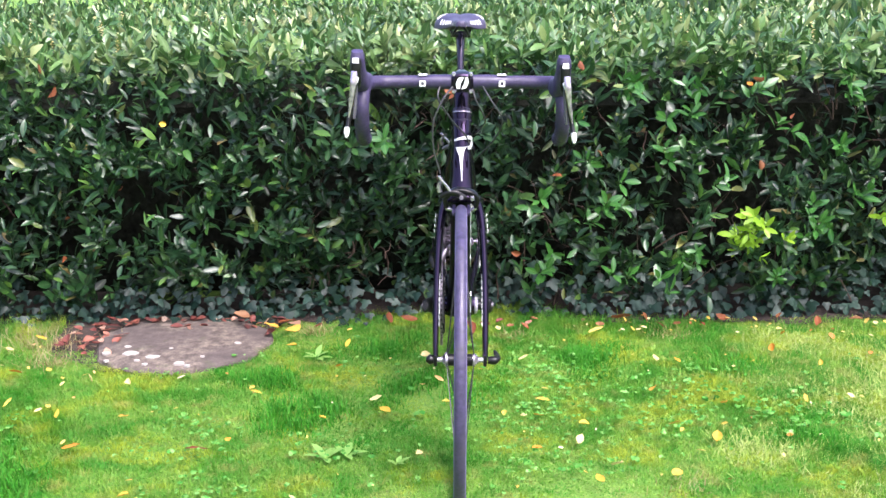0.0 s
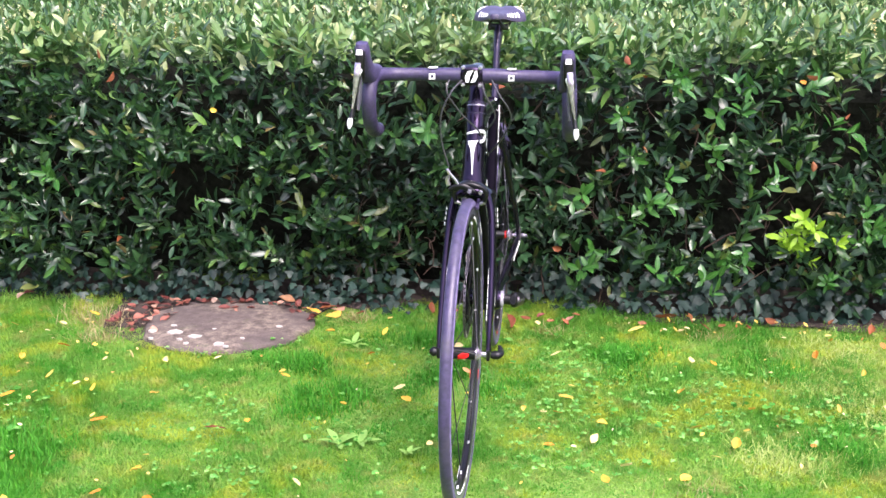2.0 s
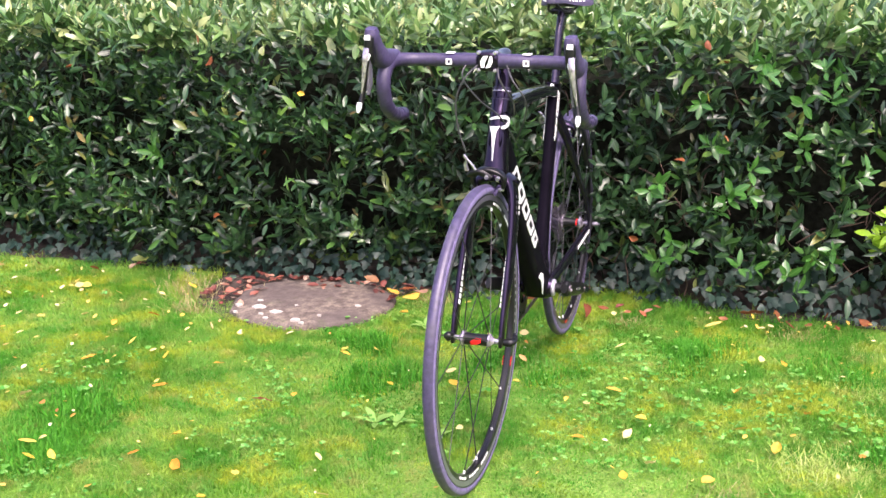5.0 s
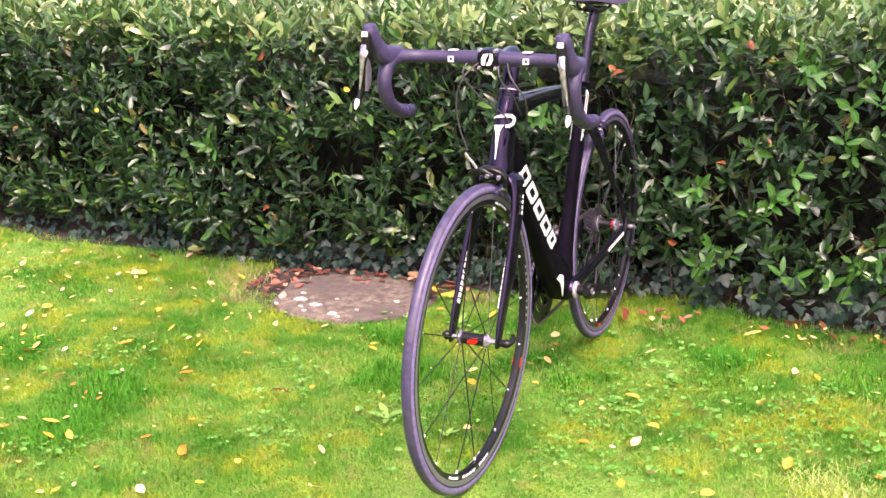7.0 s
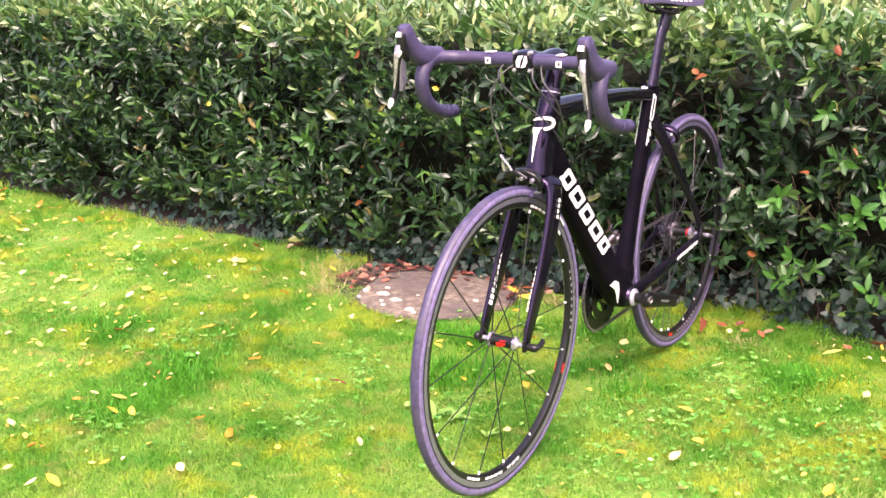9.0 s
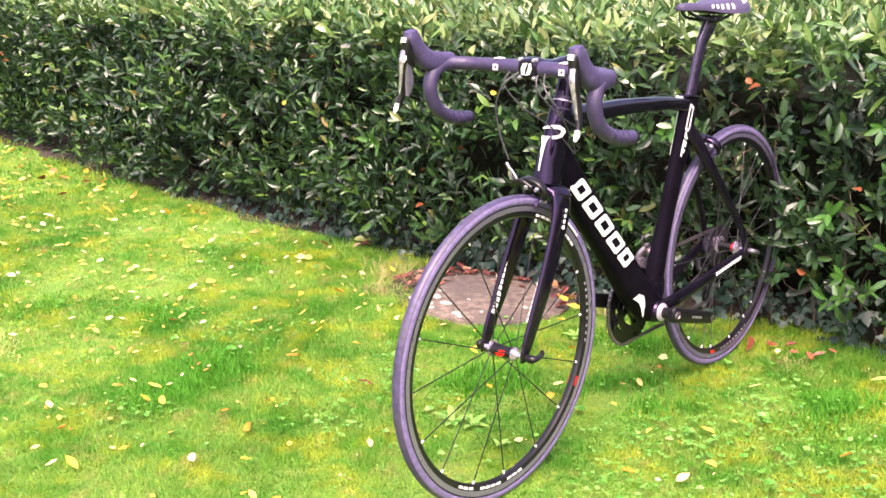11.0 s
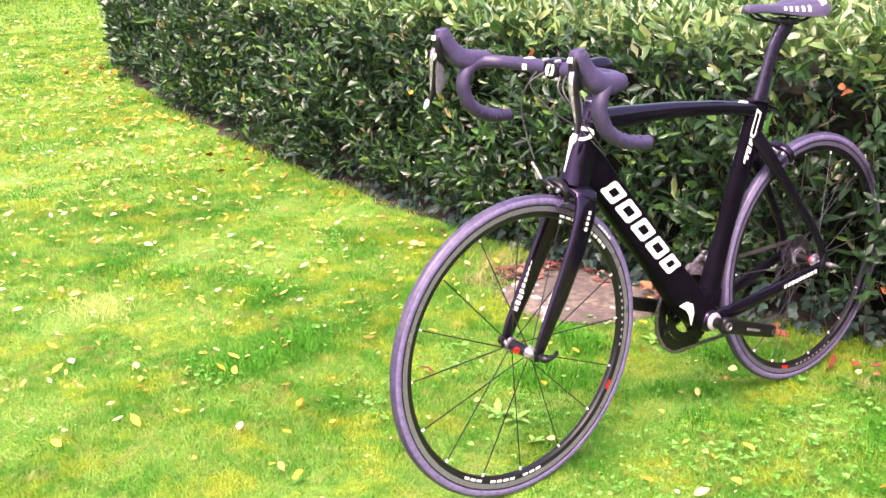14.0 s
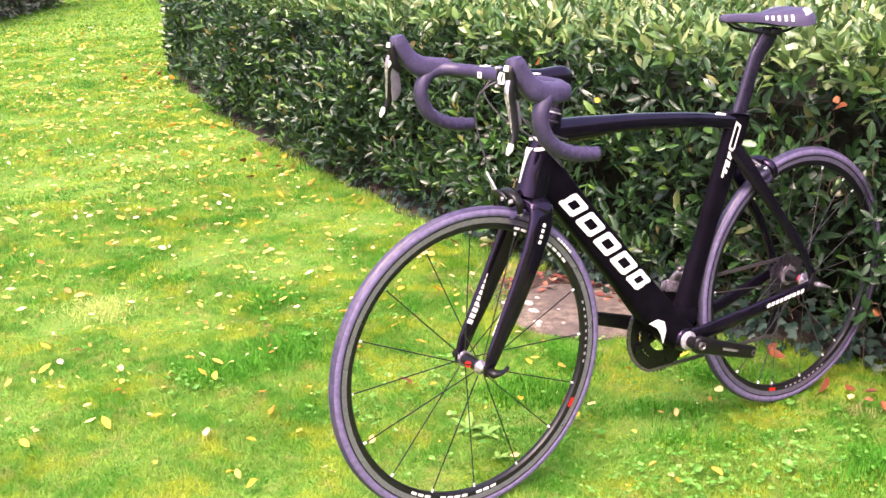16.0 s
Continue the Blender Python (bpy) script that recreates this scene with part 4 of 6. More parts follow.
def leaf_litter():
    """Countless small leaves and flecks strewn over the lawn."""
    n = 3800
    x = np.r_[-0.9 - rng.gamma(1.7, 2.3, n - 2100), rng.uniform(-15.0, -3.0, 1800), rng.uniform(-1.4, 1.6, 200), rng.uniform(0.45, 1.8, 100)]
    y = 1.0 + (np.where(x < -10.6, 11.0, front_y(x)) - 1.08) * rng.random(n)
    y[-60:] = front_y(x[-60:]) - rng.uniform(-0.02, 0.14, 60)
    keep = ~on_soil(x, y)
    x, y = x[keep], y[keep]
    n = len(x)
    a = rng.uniform(0, 6.28, n)
    d = np.stack([np.cos(a), np.sin(a), rng.normal(0, 0.25, n)], 1)
    nn = np.stack([rng.normal(0, 0.3, n), rng.normal(0, 0.3, n), np.ones(n)], 1)
    size = (0.008 + rng.gamma(1.5, 0.006, n) + 0.008 * np.clip((-0.6 - x) / 0.8, 0, 1)) * (1 + 0.12 * np.clip(-x - 1.5, 0, 12))
    v = leaf_verts(np.stack([x, y, rng.uniform(0.018, 0.034, n)], 1), d, nn, size, size * rng.uniform(0.18, 0.32, n), fold=0.3, droop=-0.1)
    return tagged(new("leaf_litter", raw_mesh("leaf_litter", v, LEAF_FACES, FLECK)), "small yellow and cream leaf flecks strewn over the lawn", "leaf litter", kind="stuff")


leaf_litter()
# russet litter behind and beside the flagstone
for k in range(30):
    a = rng.uniform(0.15, 3.4)
    r = SLAB_R * rng.uniform(0.92, 1.22)
    fallen("r", SLAB_X - 0.02 + r * math.cos(a) * 1.05, min(SLAB_Y + r * 0.75 * math.sin(a), 3.68), z=0.02 + 0.012 * rng.random(), tilt=11, size=rng.uniform(0.6, 1.1), group="russet leaves round the flagstone")
for kind, x, y in (("o", -0.49, 3.52), ("a", -0.45, 3.56), ("o", -0.42, 3.50), ("a", -0.60, 3.62)):
    fallen(kind, x, y, z=0.055, tilt=14, size=1.55, group="russet leaves round the flagstone")
for k in range(26):
    x = rng.uniform(-2.6, 1.5)
    fallen("ra"[x > -0.4], x, front_y(x) - rng.uniform(-0.04, 0.08), z=0.03, tilt=25, size=rng.uniform(0.6, 1.0), group="russet leaves along the hedge")
for k in range(46):
    if k % 2:
        x, y = rng.uniform(-1.14, -0.93), rng.uniform(3.36, 3.64)
    else:
        x, y = rng.uniform(-1.1, -0.38), rng.uniform(3.60, 3.70)
    fallen("r", x, y, z=0.016 + 0.014 * rng.random(), tilt=11, size=rng.uniform(0.55, 1.05), group="russet leaves round the flagstone")
# large orange leaf in the ivy behind the rear wheel, and litter beside it
fallen("a", 0, 0, group="russet leaves along the hedge").matrix_basis = pose(-0.055, 3.60, 0.05, 10, -22, 85) @ Matrix.Diagonal((1.15, 1.15, 1.15, 1))
for kind, x, y in (("a", 0.27, 3.57), ("p", 0.23, 3.55), ("a", 0.19, 3.60), ("r", 0.33, 3.60), ("r", 0.24, 3.62)):
    fallen(kind, x, y, z=0.03, tilt=15, size=0.75, group="russet leaves along the hedge")
# dead leaves caught in the hedge
CAUGHT = [("a", 0.53, 3.6, 0.81), ("o", 0.99, 3.6, 0.80), ("a", 1.02, 3.6, 0.82), ("a", 1.04, 3.6, 0.55), ("a", 0.54, 3.6, 0.59), ("y", 0.485, 3.6, 0.71), ("a", 1.13, 3.6, 0.70), ("a", -1.137, 3.62, 0.788), ("a", -1.16, 3.6, 0.86),
          ("y", -0.80, 3.6, 0.69), ("a", -0.94, 3.6, 0.49), ("a", -1.14, 3.6, 0.26), ("a", -1.12, 3.6, 0.40), ("a", 0.095, 3.63, 0.765), ("a", 0.075, 3.64, 0.78), ("a", -1.68, 3.62, 0.765), ("a", -2.34, 3.70, 0.465), ("a", -4.77, 4.03, 0.58),
          ("a", 0.41, 3.6, 0.52), ("a", 0.48, 3.6, 0.86), ("y", -1.87, 3.63, 0.57), ("a", -4.75, 4.04, 0.55), ("a", 0.285, 3.58, 0.28)]
for kind, x, y, z in CAUGHT:
    fallen(kind, x, y - 0.03, z, tilt=60, size=0.72, group="dead leaves caught in the hedge")

# ---- the bicycle: local x across (to its left), y back from the front axle, z up ----
bike = tagged(new("road_bicycle"), "glossy black carbon road bicycle standing on lawn against hedge", "bicycle")
bike.matrix_basis = pose(0.0884, 2.452, 0.0, 0, 0.48, -0.74)
STEER, BAR = (Matrix.Translation((0, 0.16, 0)) @ pose(0, 0, 0, 0, 0, a) @ Matrix.Translation((0, -0.16, 0)) for a in (-0.35, 0.1))
HUB_F, HUB_R, AXLE, AXLE_R, BB = 0.004, 0.995, 0.338, 0.345, (0.587, 0.274)


def B(u, v, z):
    return (v, u, z)


def steerer(z):
    return 0.051 + (z - 0.338) * 0.306


def plate(name, parent, corners, across, thick, material, label="", m=None):
    """A thin decal: outline corners (back, up) at the distance across, on the side that its sign says."""
    s = 1 if across > 0 else -1
    return part(name, slab([B(u, across, z) for u, z in corners], (s, 0, 0), thick, bmesh.new()), material, parent, label, smooth=False, m=m)


def along(a, b, s, h):
    """The place s of the way from a to b (back, up), h to its upper side."""
    d = Vector(b) - Vector(a)
    n = Vector((-d.y, d.x)).normalized()
    if n.y < 0:
        n = -n
    return tuple(Vector(a) + d * s + n * h)


# frame; the down tube's stations: back, up, half width, half depth
DOWN, DOWN_POWER = ((0.172, 0.742, 0.021, 0.040), (0.256, 0.645, 0.0235, 0.037), (0.386, 0.498, 0.0245, 0.0395), (0.512, 0.352, 0.028, 0.043), (0.590, 0.277, 0.035, 0.038)), 3.4


def down_skin(u, z):
    """Half width of the down tube's skin at a place (back, up) on its side."""
    (u0, z0, *_), (u1, z1, *_) = DOWN[1], DOWN[3]
    d = Vector((u1 - u0, z1 - z0)).normalized()
    f, h = d.dot(Vector((u - u0, z - z0))), abs(d.x * (z - z0) - d.y * (u - u0))
    at = [d.dot(Vector((q[0] - u0, q[1] - z0))) for q in DOWN]
    wide, deep = (float(np.interp(f, at, [q[j] for q in DOWN])) for j in (2, 3))
    return wide * max(0.05, 1 - min(0.97, h / deep) ** DOWN_POWER) ** (1 / DOWN_POWER)


down_tube = part("down_tube", sweep([B(*DOWN[k][:1], 0, DOWN[k][1]) for k in range(5)], [DOWN[k][2:] for k in range(5)], n=32, power=DOWN_POWER), DEEP, bike, "deep glossy black carbon down tube")
top_tube = part("top_tube", sweep([B(0.195, 0, 0.806), B(0.26, 0, 0.806), B(0.40, 0, 0.8055), B(0.55, 0, 0.796), B(0.66, 0, 0.7845), B(0.762, 0, 0.766)],
                [(0.021, 0.030), (0.020, 0.026), (0.018, 0.0195), (0.017, 0.0175), (0.016, 0.0165), (0.014, 0.020)], n=24, power=2.6), CARBON, bike)
head_tube = part("head_tube", sweep([B(steerer(0.675) - 0.004, 0, 0.675), B(steerer(0.72) - 0.002, 0, 0.72), B(steerer(0.78), 0, 0.78), B(steerer(0.828), 0, 0.828)],
                 [(0.029, 0.036), (0.025, 0.037), (0.022, 0.034), (0.022, 0.027)], n=28, power=2.3), CARBON, bike)
seat_tube = part("seat_tube", sweep([B(0.592, 0, 0.262), B(0.613, 0, 0.345), B(0.664, 0, 0.50), B(0.713, 0, 0.64), B(0.762, 0, 0.788)],
                 [(0.030, 0.036), (0.020, 0.029), (0.0155, 0.0255), (0.015, 0.030), (0.015, 0.033)], n=26, power=2.6), DEEP, bike)
part("bottom_bracket_gusset", sweep([B(0.548, 0, 0.332), B(0.580, 0, 0.318), B(0.612, 0, 0.322), B(0.634, 0, 0.345)], [(0.026, 0.030), (0.028, 0.036), (0.024, 0.034), (0.018, 0.020)], n=24, power=2.8), DEEP, bike)
part("bottom_bracket_shell", sweep([B(BB[0], -0.040, BB[1]), B(BB[0], -0.02, BB[1]), B(BB[0], 0.02, BB[1]), B(BB[0], 0.040, BB[1])], [0.025, 0.031, 0.031, 0.025], n=28, side=(0, 0, 1)), CARBON, bike)
for s in (1, -1):
    stay = part("chain_stay", sweep([B(0.600, s * 0.024, 0.270), B(0.69, s * 0.033, 0.283), B(0.85, s * 0.050, 0.315), B(0.955, s * 0.061, 0.337), B(0.997, s * 0.063, 0.344)],
                [(0.012, 0.024), (0.008, 0.019), (0.008, 0.016), (0.007, 0.013), (0.006, 0.012)], n=16, power=2.6), CARBON, bike)
    for k in range(9):
        a, b = (0.835 + 0.0135 * k, 0.3135 + 0.0024 * k), (0.845 + 0.0135 * k, 0.3152 + 0.0024 * k)
        y0 = s * (0.0595 + 0.0012 * k)
        plate("logo_bar", stay, [(a[0], a[1] - 0.004), (b[0], b[1] - 0.004), (b[0] + 0.001, b[1] + 0.005), (a[0] + 0.001, a[1] + 0.005)], y0 - s * 0.0004, 0.0012, WHITE, "white lettering bar")
    part("seat_stay", sweep([B(0.738, s * 0.010, 0.712), B(0.775, s * 0.023, 0.664), B(0.826, s * 0.034, 0.598), B(0.902, s * 0.044, 0.505), B(0.962, s * 0.056, 0.424), B(0.995, s * 0.062, 0.350)],
         [(0.010, 0.022), (0.010, 0.020), (0.009, 0.0165), (0.0075, 0.013), (0.0065, 0.0115), (0.006, 0.012)], n=16, power=2.4), CARBON, bike)
    part("dropout", slab([B(0.965, s * 0.0655, 0.332), B(1.0, s * 0.0655, 0.329), B(1.012, s * 0.0655, 0.352), B(0.985, s * 0.0655, 0.375)], (s, 0, 0), 0.005), ALLOY, bike)
part("stay_bridge", sweep([B(0.782, -0.027, 0.668), B(0.778, 0, 0.676), B(0.782, 0.027, 0.668)], [(0.010, 0.010)] * 3, n=12, side=(0, 0, 1)), CARBON, bike)

# white lettering on the down tube, drawn as plain slanted blocks with a slot
A0, A1 = (0.231, 0.668), (0.457, 0.430)
for s in (1,):
    for k, (p0, p1) in enumerate(((0.0, 0.165), (0.20, 0.385), (0.42, 0.60), (0.635, 0.82), (0.85, 1.0))):
        o, lean = 0.0225, 0.035
        w, c = 0.046, 0.016
        corner = [along(A0, A1, q + lean * h / o, h) for q, h in ((p0 + c, -o), (p1 - c, -o), (p1, -o * 0.8), (p1, o * 0.8), (p1 - c, o), (p0 + c, o), (p0, o * 0.8), (p0, -o * 0.8))]
        g, q0, q1 = o * 0.45, p0 + w, p1 - w
        hole = [along(A0, A1, q + lean * h / o, h) for q, h in ((q0 + 0.004, -g), (q1 - 0.004, -g), (q1, -g * 0.85), (q1, g * 0.85), (q1 - 0.004, g), (q0 + 0.004, g), (q0, g * 0.85), (q0, -g * 0.85))]
        bm = bmesh.new()
        layers = []
        for proud in (-0.002, 0.0009):
            layers.append(([bm.verts.new(B(u, s * (down_skin(u, z) + proud), z)) for u, z in corner], [bm.verts.new(B(u, s * (down_skin(u, z) + proud), z)) for u, z in hole]))
        (c0, h0), (c1, h1) = layers
        for j in range(8):
            i = (j + 1) % 8
            bm.faces.new((c1[j], c1[i], h1[i], h1[j]))
            bm.faces.new((c0[j], h0[j], h0[i], c0[i]))
            bm.faces.new((c0[j], c0[i], c1[i], c1[j]))
            bm.faces.new((h0[j], h1[j], h1[i], h0[i]))
        part("logo_block", bm, WHITE, down_tube, "white slanted lettering block", smooth=False)
SEAT_A, SEAT_B = (0.703, 0.645), (0.746, 0.770)
for s in (1, -1):
    # marks on the seat tube: an open slanted ring over three bars
    for p0, p1, h0, h1 in ((0.50, 1.0, 0.0060, 0.0095), (0.50, 1.0, -0.0095, -0.0060), (0.95, 1.0, -0.0060, 0.0060), (0.50, 0.55, -0.0060, 0.0060), (0.36, 0.47, -0.0085, 0.0065), (0.0, 0.32, 0.0010, 0.0075), (0.22, 0.32, -0.0090, 0.0010), (0.10, 0.17, -0.0070, 0.0010)):
        plate("mark_bar", seat_tube, [along(SEAT_A, SEAT_B, p + 0.02 * h / 0.0095, h) for p, h in ((p0, h0), (p1, h0), (p1, h1), (p0, h1))], s * 0.0146, 0.0012, WHITE, "white bar mark")
# emblem on the front of the head tube: a hook over a wing
def head_at(turn, z, out):
    """A place on the head tube's skin: turn in degrees from the front to the left side."""
    c, s = math.cos(radians(turn)), math.sin(radians(turn))
    w, d = (float(np.interp(z - 0.011 * c, (0.675, 0.72, 0.78, 0.828), q)) for q in ((0.029, 0.025, 0.022, 0.022), (0.040, 0.039, 0.035, 0.028)))
    return Vector(B(steerer(z) - (1.046 * d + out) * abs(c) ** 0.87, math.copysign((w + out) * abs(s) ** 0.87, s), z))


def head_mark(rows, label):
    """White paint on the head tube: rows of two edges (turn, z, turn, z)."""
    bm = bmesh.new()
    grid = []
    for out in (-0.001, 0.0026):
        grid.append([[bm.verts.new(head_at(a0 + (a1 - a0) * f, z0 + (z1 - z0) * f, out)) for f in (0, 0.33, 0.67, 1)] for a0, z0, a1, z1 in rows])
    low, top = grid
    for k in range(len(rows) - 1):
        for j in range(3):
            bm.faces.new((top[k][j], top[k][j + 1], top[k + 1][j + 1], top[k + 1][j]))
        for j in (0, 3):
            bm.faces.new((low[k][j], low[k + 1][j], top[k + 1][j], top[k][j]))
    return part("emblem", bm, WHITE, head_tube, label, smooth=False)


head_mark([(-38, 0.792, -38, 0.795), (-18, 0.794, -18, 0.799), (5, 0.796, 5, 0.802), (30, 0.796, 30, 0.803), (55, 0.794, 58, 0.801), (68, 0.790, 80, 0.794), (70, 0.786, 88, 0.785), (64, 0.782, 78, 0.777), (48, 0.781, 50, 0.774), (30, 0.781, 30, 0.775)], "white hook emblem")
head_mark([(-26, 0.780, 24, 0.781), (-21, 0.773, 13, 0.775), (-10, 0.764, 7, 0.766), (-6, 0.750, 4, 0.750), (-2, 0.732, 3, 0.732), (0, 0.710, 2, 0.710)], "white wing emblem")
plate("crescent_mark", down_tube, [(0.474, 0.335), (0.502, 0.340), (0.522, 0.331), (0.528, 0.308), (0.520, 0.276), (0.512, 0.301), (0.501, 0.318), (0.487, 0.327)], 0.0275, 0.0022, WHITE, "white crescent mark")
part("seat_clamp", sweep([B(0.728, 0, 0.7955), B(0.768, 0, 0.788), B(0.808, 0, 0.778)], [(0.016, 0.003), (0.0175, 0.004), (0.012, 0.003)], n=20, power=3), CARBON, bike)
plate("clamp_mark", top_tube, [(0.672, 0.797), (0.706, 0.791), (0.706, 0.7965), (0.682, 0.8015)], 0.0065, 0.004, WHITE, "white mark by the seat clamp")
part("seat_post", sweep([B(0.754, 0, 0.77), B(0.776, 0, 0.832), B(0.796, 0, 0.892), B(0.812, 0, 0.926), B(0.838, 0, 0.958), B(0.846, 0, 0.972)],
     [(0.0105, 0.021), (0.0100, 0.020), (0.0100, 0.0195), (0.0105, 0.0215), (0.013, 0.025), (0.014, 0.026)], n=24, power=2.3), SATIN, bike, "aero carbon seat post bent back at the head")

# fork
fork = part("fork_crown", sweep([B(0.150, -0.042, 0.648), B(0.152, -0.034, 0.661), B(0.153, 0, 0.672), B(0.152, 0.034, 0.661), B(0.150, 0.042, 0.648)],
            [(0.005, 0.018), (0.012, 0.028), (0.014, 0.033), (0.012, 0.028), (0.005, 0.018)], n=18, side=(0, 0, 1), power=2.4), CARBON, bike, m=STEER)
for s in (1, -1):
    blade = part("fork_blade", sweep([B(0.156, s * 0.016, 0.675), B(0.154, s * 0.034, 0.656), B(0.144, s * 0.044, 0.622), B(0.115, s * 0.050, 0.555), B(0.073, s * 0.053, 0.470), B(0.030, s * 0.054, 0.390), B(0.008, s * 0.054, 0.342)],
                 [(0.006, 0.026), (0.0105, 0.031), (0.0100, 0.0295), (0.0085, 0.0265), (0.008, 0.0235), (0.007, 0.018), (0.006, 0.013)], n=20, power=2.4), CARBON, bike, m=STEER)
    for side in (-s,):
        for k in range(9):
            f = k / 9
            u, z = 0.027 + 0.055 * f, 0.407 + 0.105 * f
            wide = 0.0074 + 0.0008 * f
            plate("logo_bar", blade, [(u - 0.006, z + 0.0035), (u + 0.006, z - 0.0035), (u + 0.011, z + 0.005), (u - 0.001, z + 0.012)], s * 0.0537 + side * wide, 0.0011, WHITE, "white lettering bar", m=STEER)
    for k in range(4):
        u, z = 0.131 + 0.0045 * k, 0.590 + 0.011 * k
        plate("logo_bar", blade, [(u - 0.003, z + 0.002), (u + 0.003, z - 0.001), (u + 0.006, z + 0.006), (u + 0.000, z + 0.009)], s * (0.0590 - 0.0010 * k), 0.0012, WHITE, "white lettering bar", m=STEER)
    part("fork_tip", box(B(0.006, s * 0.054, AXLE), (0.008, 0.022, 0.026), 0.003), ALLOY, bike, m=STEER)


# wheels
def wheel(name, label, hub_u, axle, front, m):
    c = B(hub_u, 0, axle)
    rim = part(name, revolve([(0.2895, 0.0040), (0.2930, 0.0080), (0.304, 0.0098), (0.304, -0.0098), (0.2930, -0.0080), (0.2895, -0.0040)], c, 96), RIMBLACK, bike, label, m=m)
    for s in (1, -1):
        part("brake_track", revolve([(0.3035, s * 0.0099), (0.3150, s * 0.0106), (0.3155, s * 0.0070), (0.3035, s * 0.0070)], c, 96), TRACK if front else SHADED_TRACK, rim, "silver brake track" if front else "brake track darkened as if in shade", m=m)
        part("rim_lip", revolve([(0.3148, s * 0.0108), (0.3172, s * 0.0116), (0.3172, s * 0.0090), (0.3148, s * 0.0090)], c, 96), RIMBLACK, rim, "thin dark groove at the tyre bead", m=m)
    prof = [(0.3240 + 0.0125 * math.cos(a), 0.0125 * math.sin(a)) for a in np.linspace(0, 2 * math.pi, 21)[:-1]]
    part("tyre", revolve(prof, c, 112), SIDEWALL, rim, "dark grey road tyre", m=m)
    arc = [(0.3240 + 0.0130 * math.cos(a), 0.0129 * math.sin(a)) for a in np.linspace(-0.95, 0.95, 11)]
    arc += [(0.3240 + 0.0113 * math.cos(a), 0.0113 * math.sin(a)) for a in np.linspace(0.95, -0.95, 11)]
    part("tread", revolve(arc, c, 112), TREAD, rim, "smooth black tread", m=m)
    if front:
        hubs = [("hub_shell", [(0.0135, -0.026), (0.0125, 0.0), (0.0135, 0.026)], ALLOY), ("hub_flange", [(0.006, 0.026), (0.0155, 0.027), (0.0155, 0.031), (0.010, 0.035), (0.006, 0.040)], SILVER),
                ("hub_flange", [(0.006, -0.026), (0.0175, -0.027), (0.0175, -0.032), (0.012, -0.036), (0.006, -0.040)], SILVER), ("axle", [(0.006, -0.052), (0.006, 0.052)], STEEL)]
    else:
        hubs = [("hub_shell", [(0.017, -0.018), (0.0125, 0.0), (0.0125, 0.03)], ALLOY), ("hub_flange", [(0.008, 0.030), (0.020, 0.031), (0.020, 0.036), (0.013, 0.042), (0.008, 0.045)], SILVER),
                ("hub_flange", [(0.010, -0.014), (0.026, -0.015), (0.026, -0.021), (0.012, -0.022)], SILVER), ("axle", [(0.006, -0.064), (0.006, 0.064)], SILVER), ("axle_nut", [(0.0095, 0.052), (0.0095, 0.0605)], SILVER)]
    for nm, pr, mt in hubs:
        part(nm, revolve([(0.004, pr[0][1])] + pr + [(0.004, pr[-1][1])], c, 32), mt, rim, m=m)
    if front:
        mark = [B(hub_u + 0.0142 * math.cos(a), v, axle + 0.0142 * math.sin(a)) for a, v in ((3.9, -0.011), (3.2, -0.011), (2.6, 0.0), (2.6, 0.013), (3.2, 0.013), (3.7, 0.002))]
        part("hub_mark", slab(mark, (0, -0.5, -0.2), 0.0012), RED, rim, "red hub mark", smooth=False, m=m)
    else:
        part("hub_band", revolve([(0.0118, 0.022), (0.0128, 0.022), (0.0128, 0.027), (0.0118, 0.027)], c, 32), RED, rim, "red band on the hub", m=m)
    # spokes
    spoke, nip = bmesh.new(), bmesh.new()
    box((0, 0, 0), (0.0013, 1.0, 0.0024), bm=spoke)
    sm = bpy.data.meshes.new("spoke")
    spoke.to_mesh(sm)
    sm.materials.append(SPOKE if front else GREY_SPOKE)
    sweep([(0, -0.0042, 0), (0, 0.0, 0), (0, 0.0045, 0)], [0.0022, 0.0027, 0.0024], n=8, steps=1, bm=nip)
    nm_ = bpy.data.meshes.new("nipple")
    nip.to_mesh(nm_)
    nm_.materials.append(NIPPLE)
    runs = []
    if front:
        for k in range(16):
            a = radians(90.5 - 22.5 * k)
            runs.append((a, a, 0.029 if k % 2 else -0.029, 0.017))
    else:
        for k in range(7):
            a = radians(-105.5 + k * 360 / 7)
            runs += [(a - 0.096, a + 1.1, -0.018, 0.024), (a + 0.096, a - 1.1, -0.018, 0.024), (a + radians(25.7), a + radians(25.7), 0.033, 0.018)]
    for a, b, v, r0 in runs:
        p = Vector(B(hub_u + r0 * math.cos(b), v, axle + r0 * math.sin(b)))
        q = Vector(B(hub_u + 0.2915 * math.cos(a), math.copysign(0.002, v), axle + 0.2915 * math.sin(a)))
        p, q = m @ p, m @ q
        turn = (q - p).to_track_quat("Y", "Z").to_matrix().to_4x4()
        share("spoke", sm, rim, Matrix.Translation((p + q) / 2) @ turn @ Matrix.Diagonal((1, (q - p).length, 1, 1)))
        share("nipple", nm_, rim, Matrix.Translation(q - (q - p).normalized() * 0.005) @ turn)

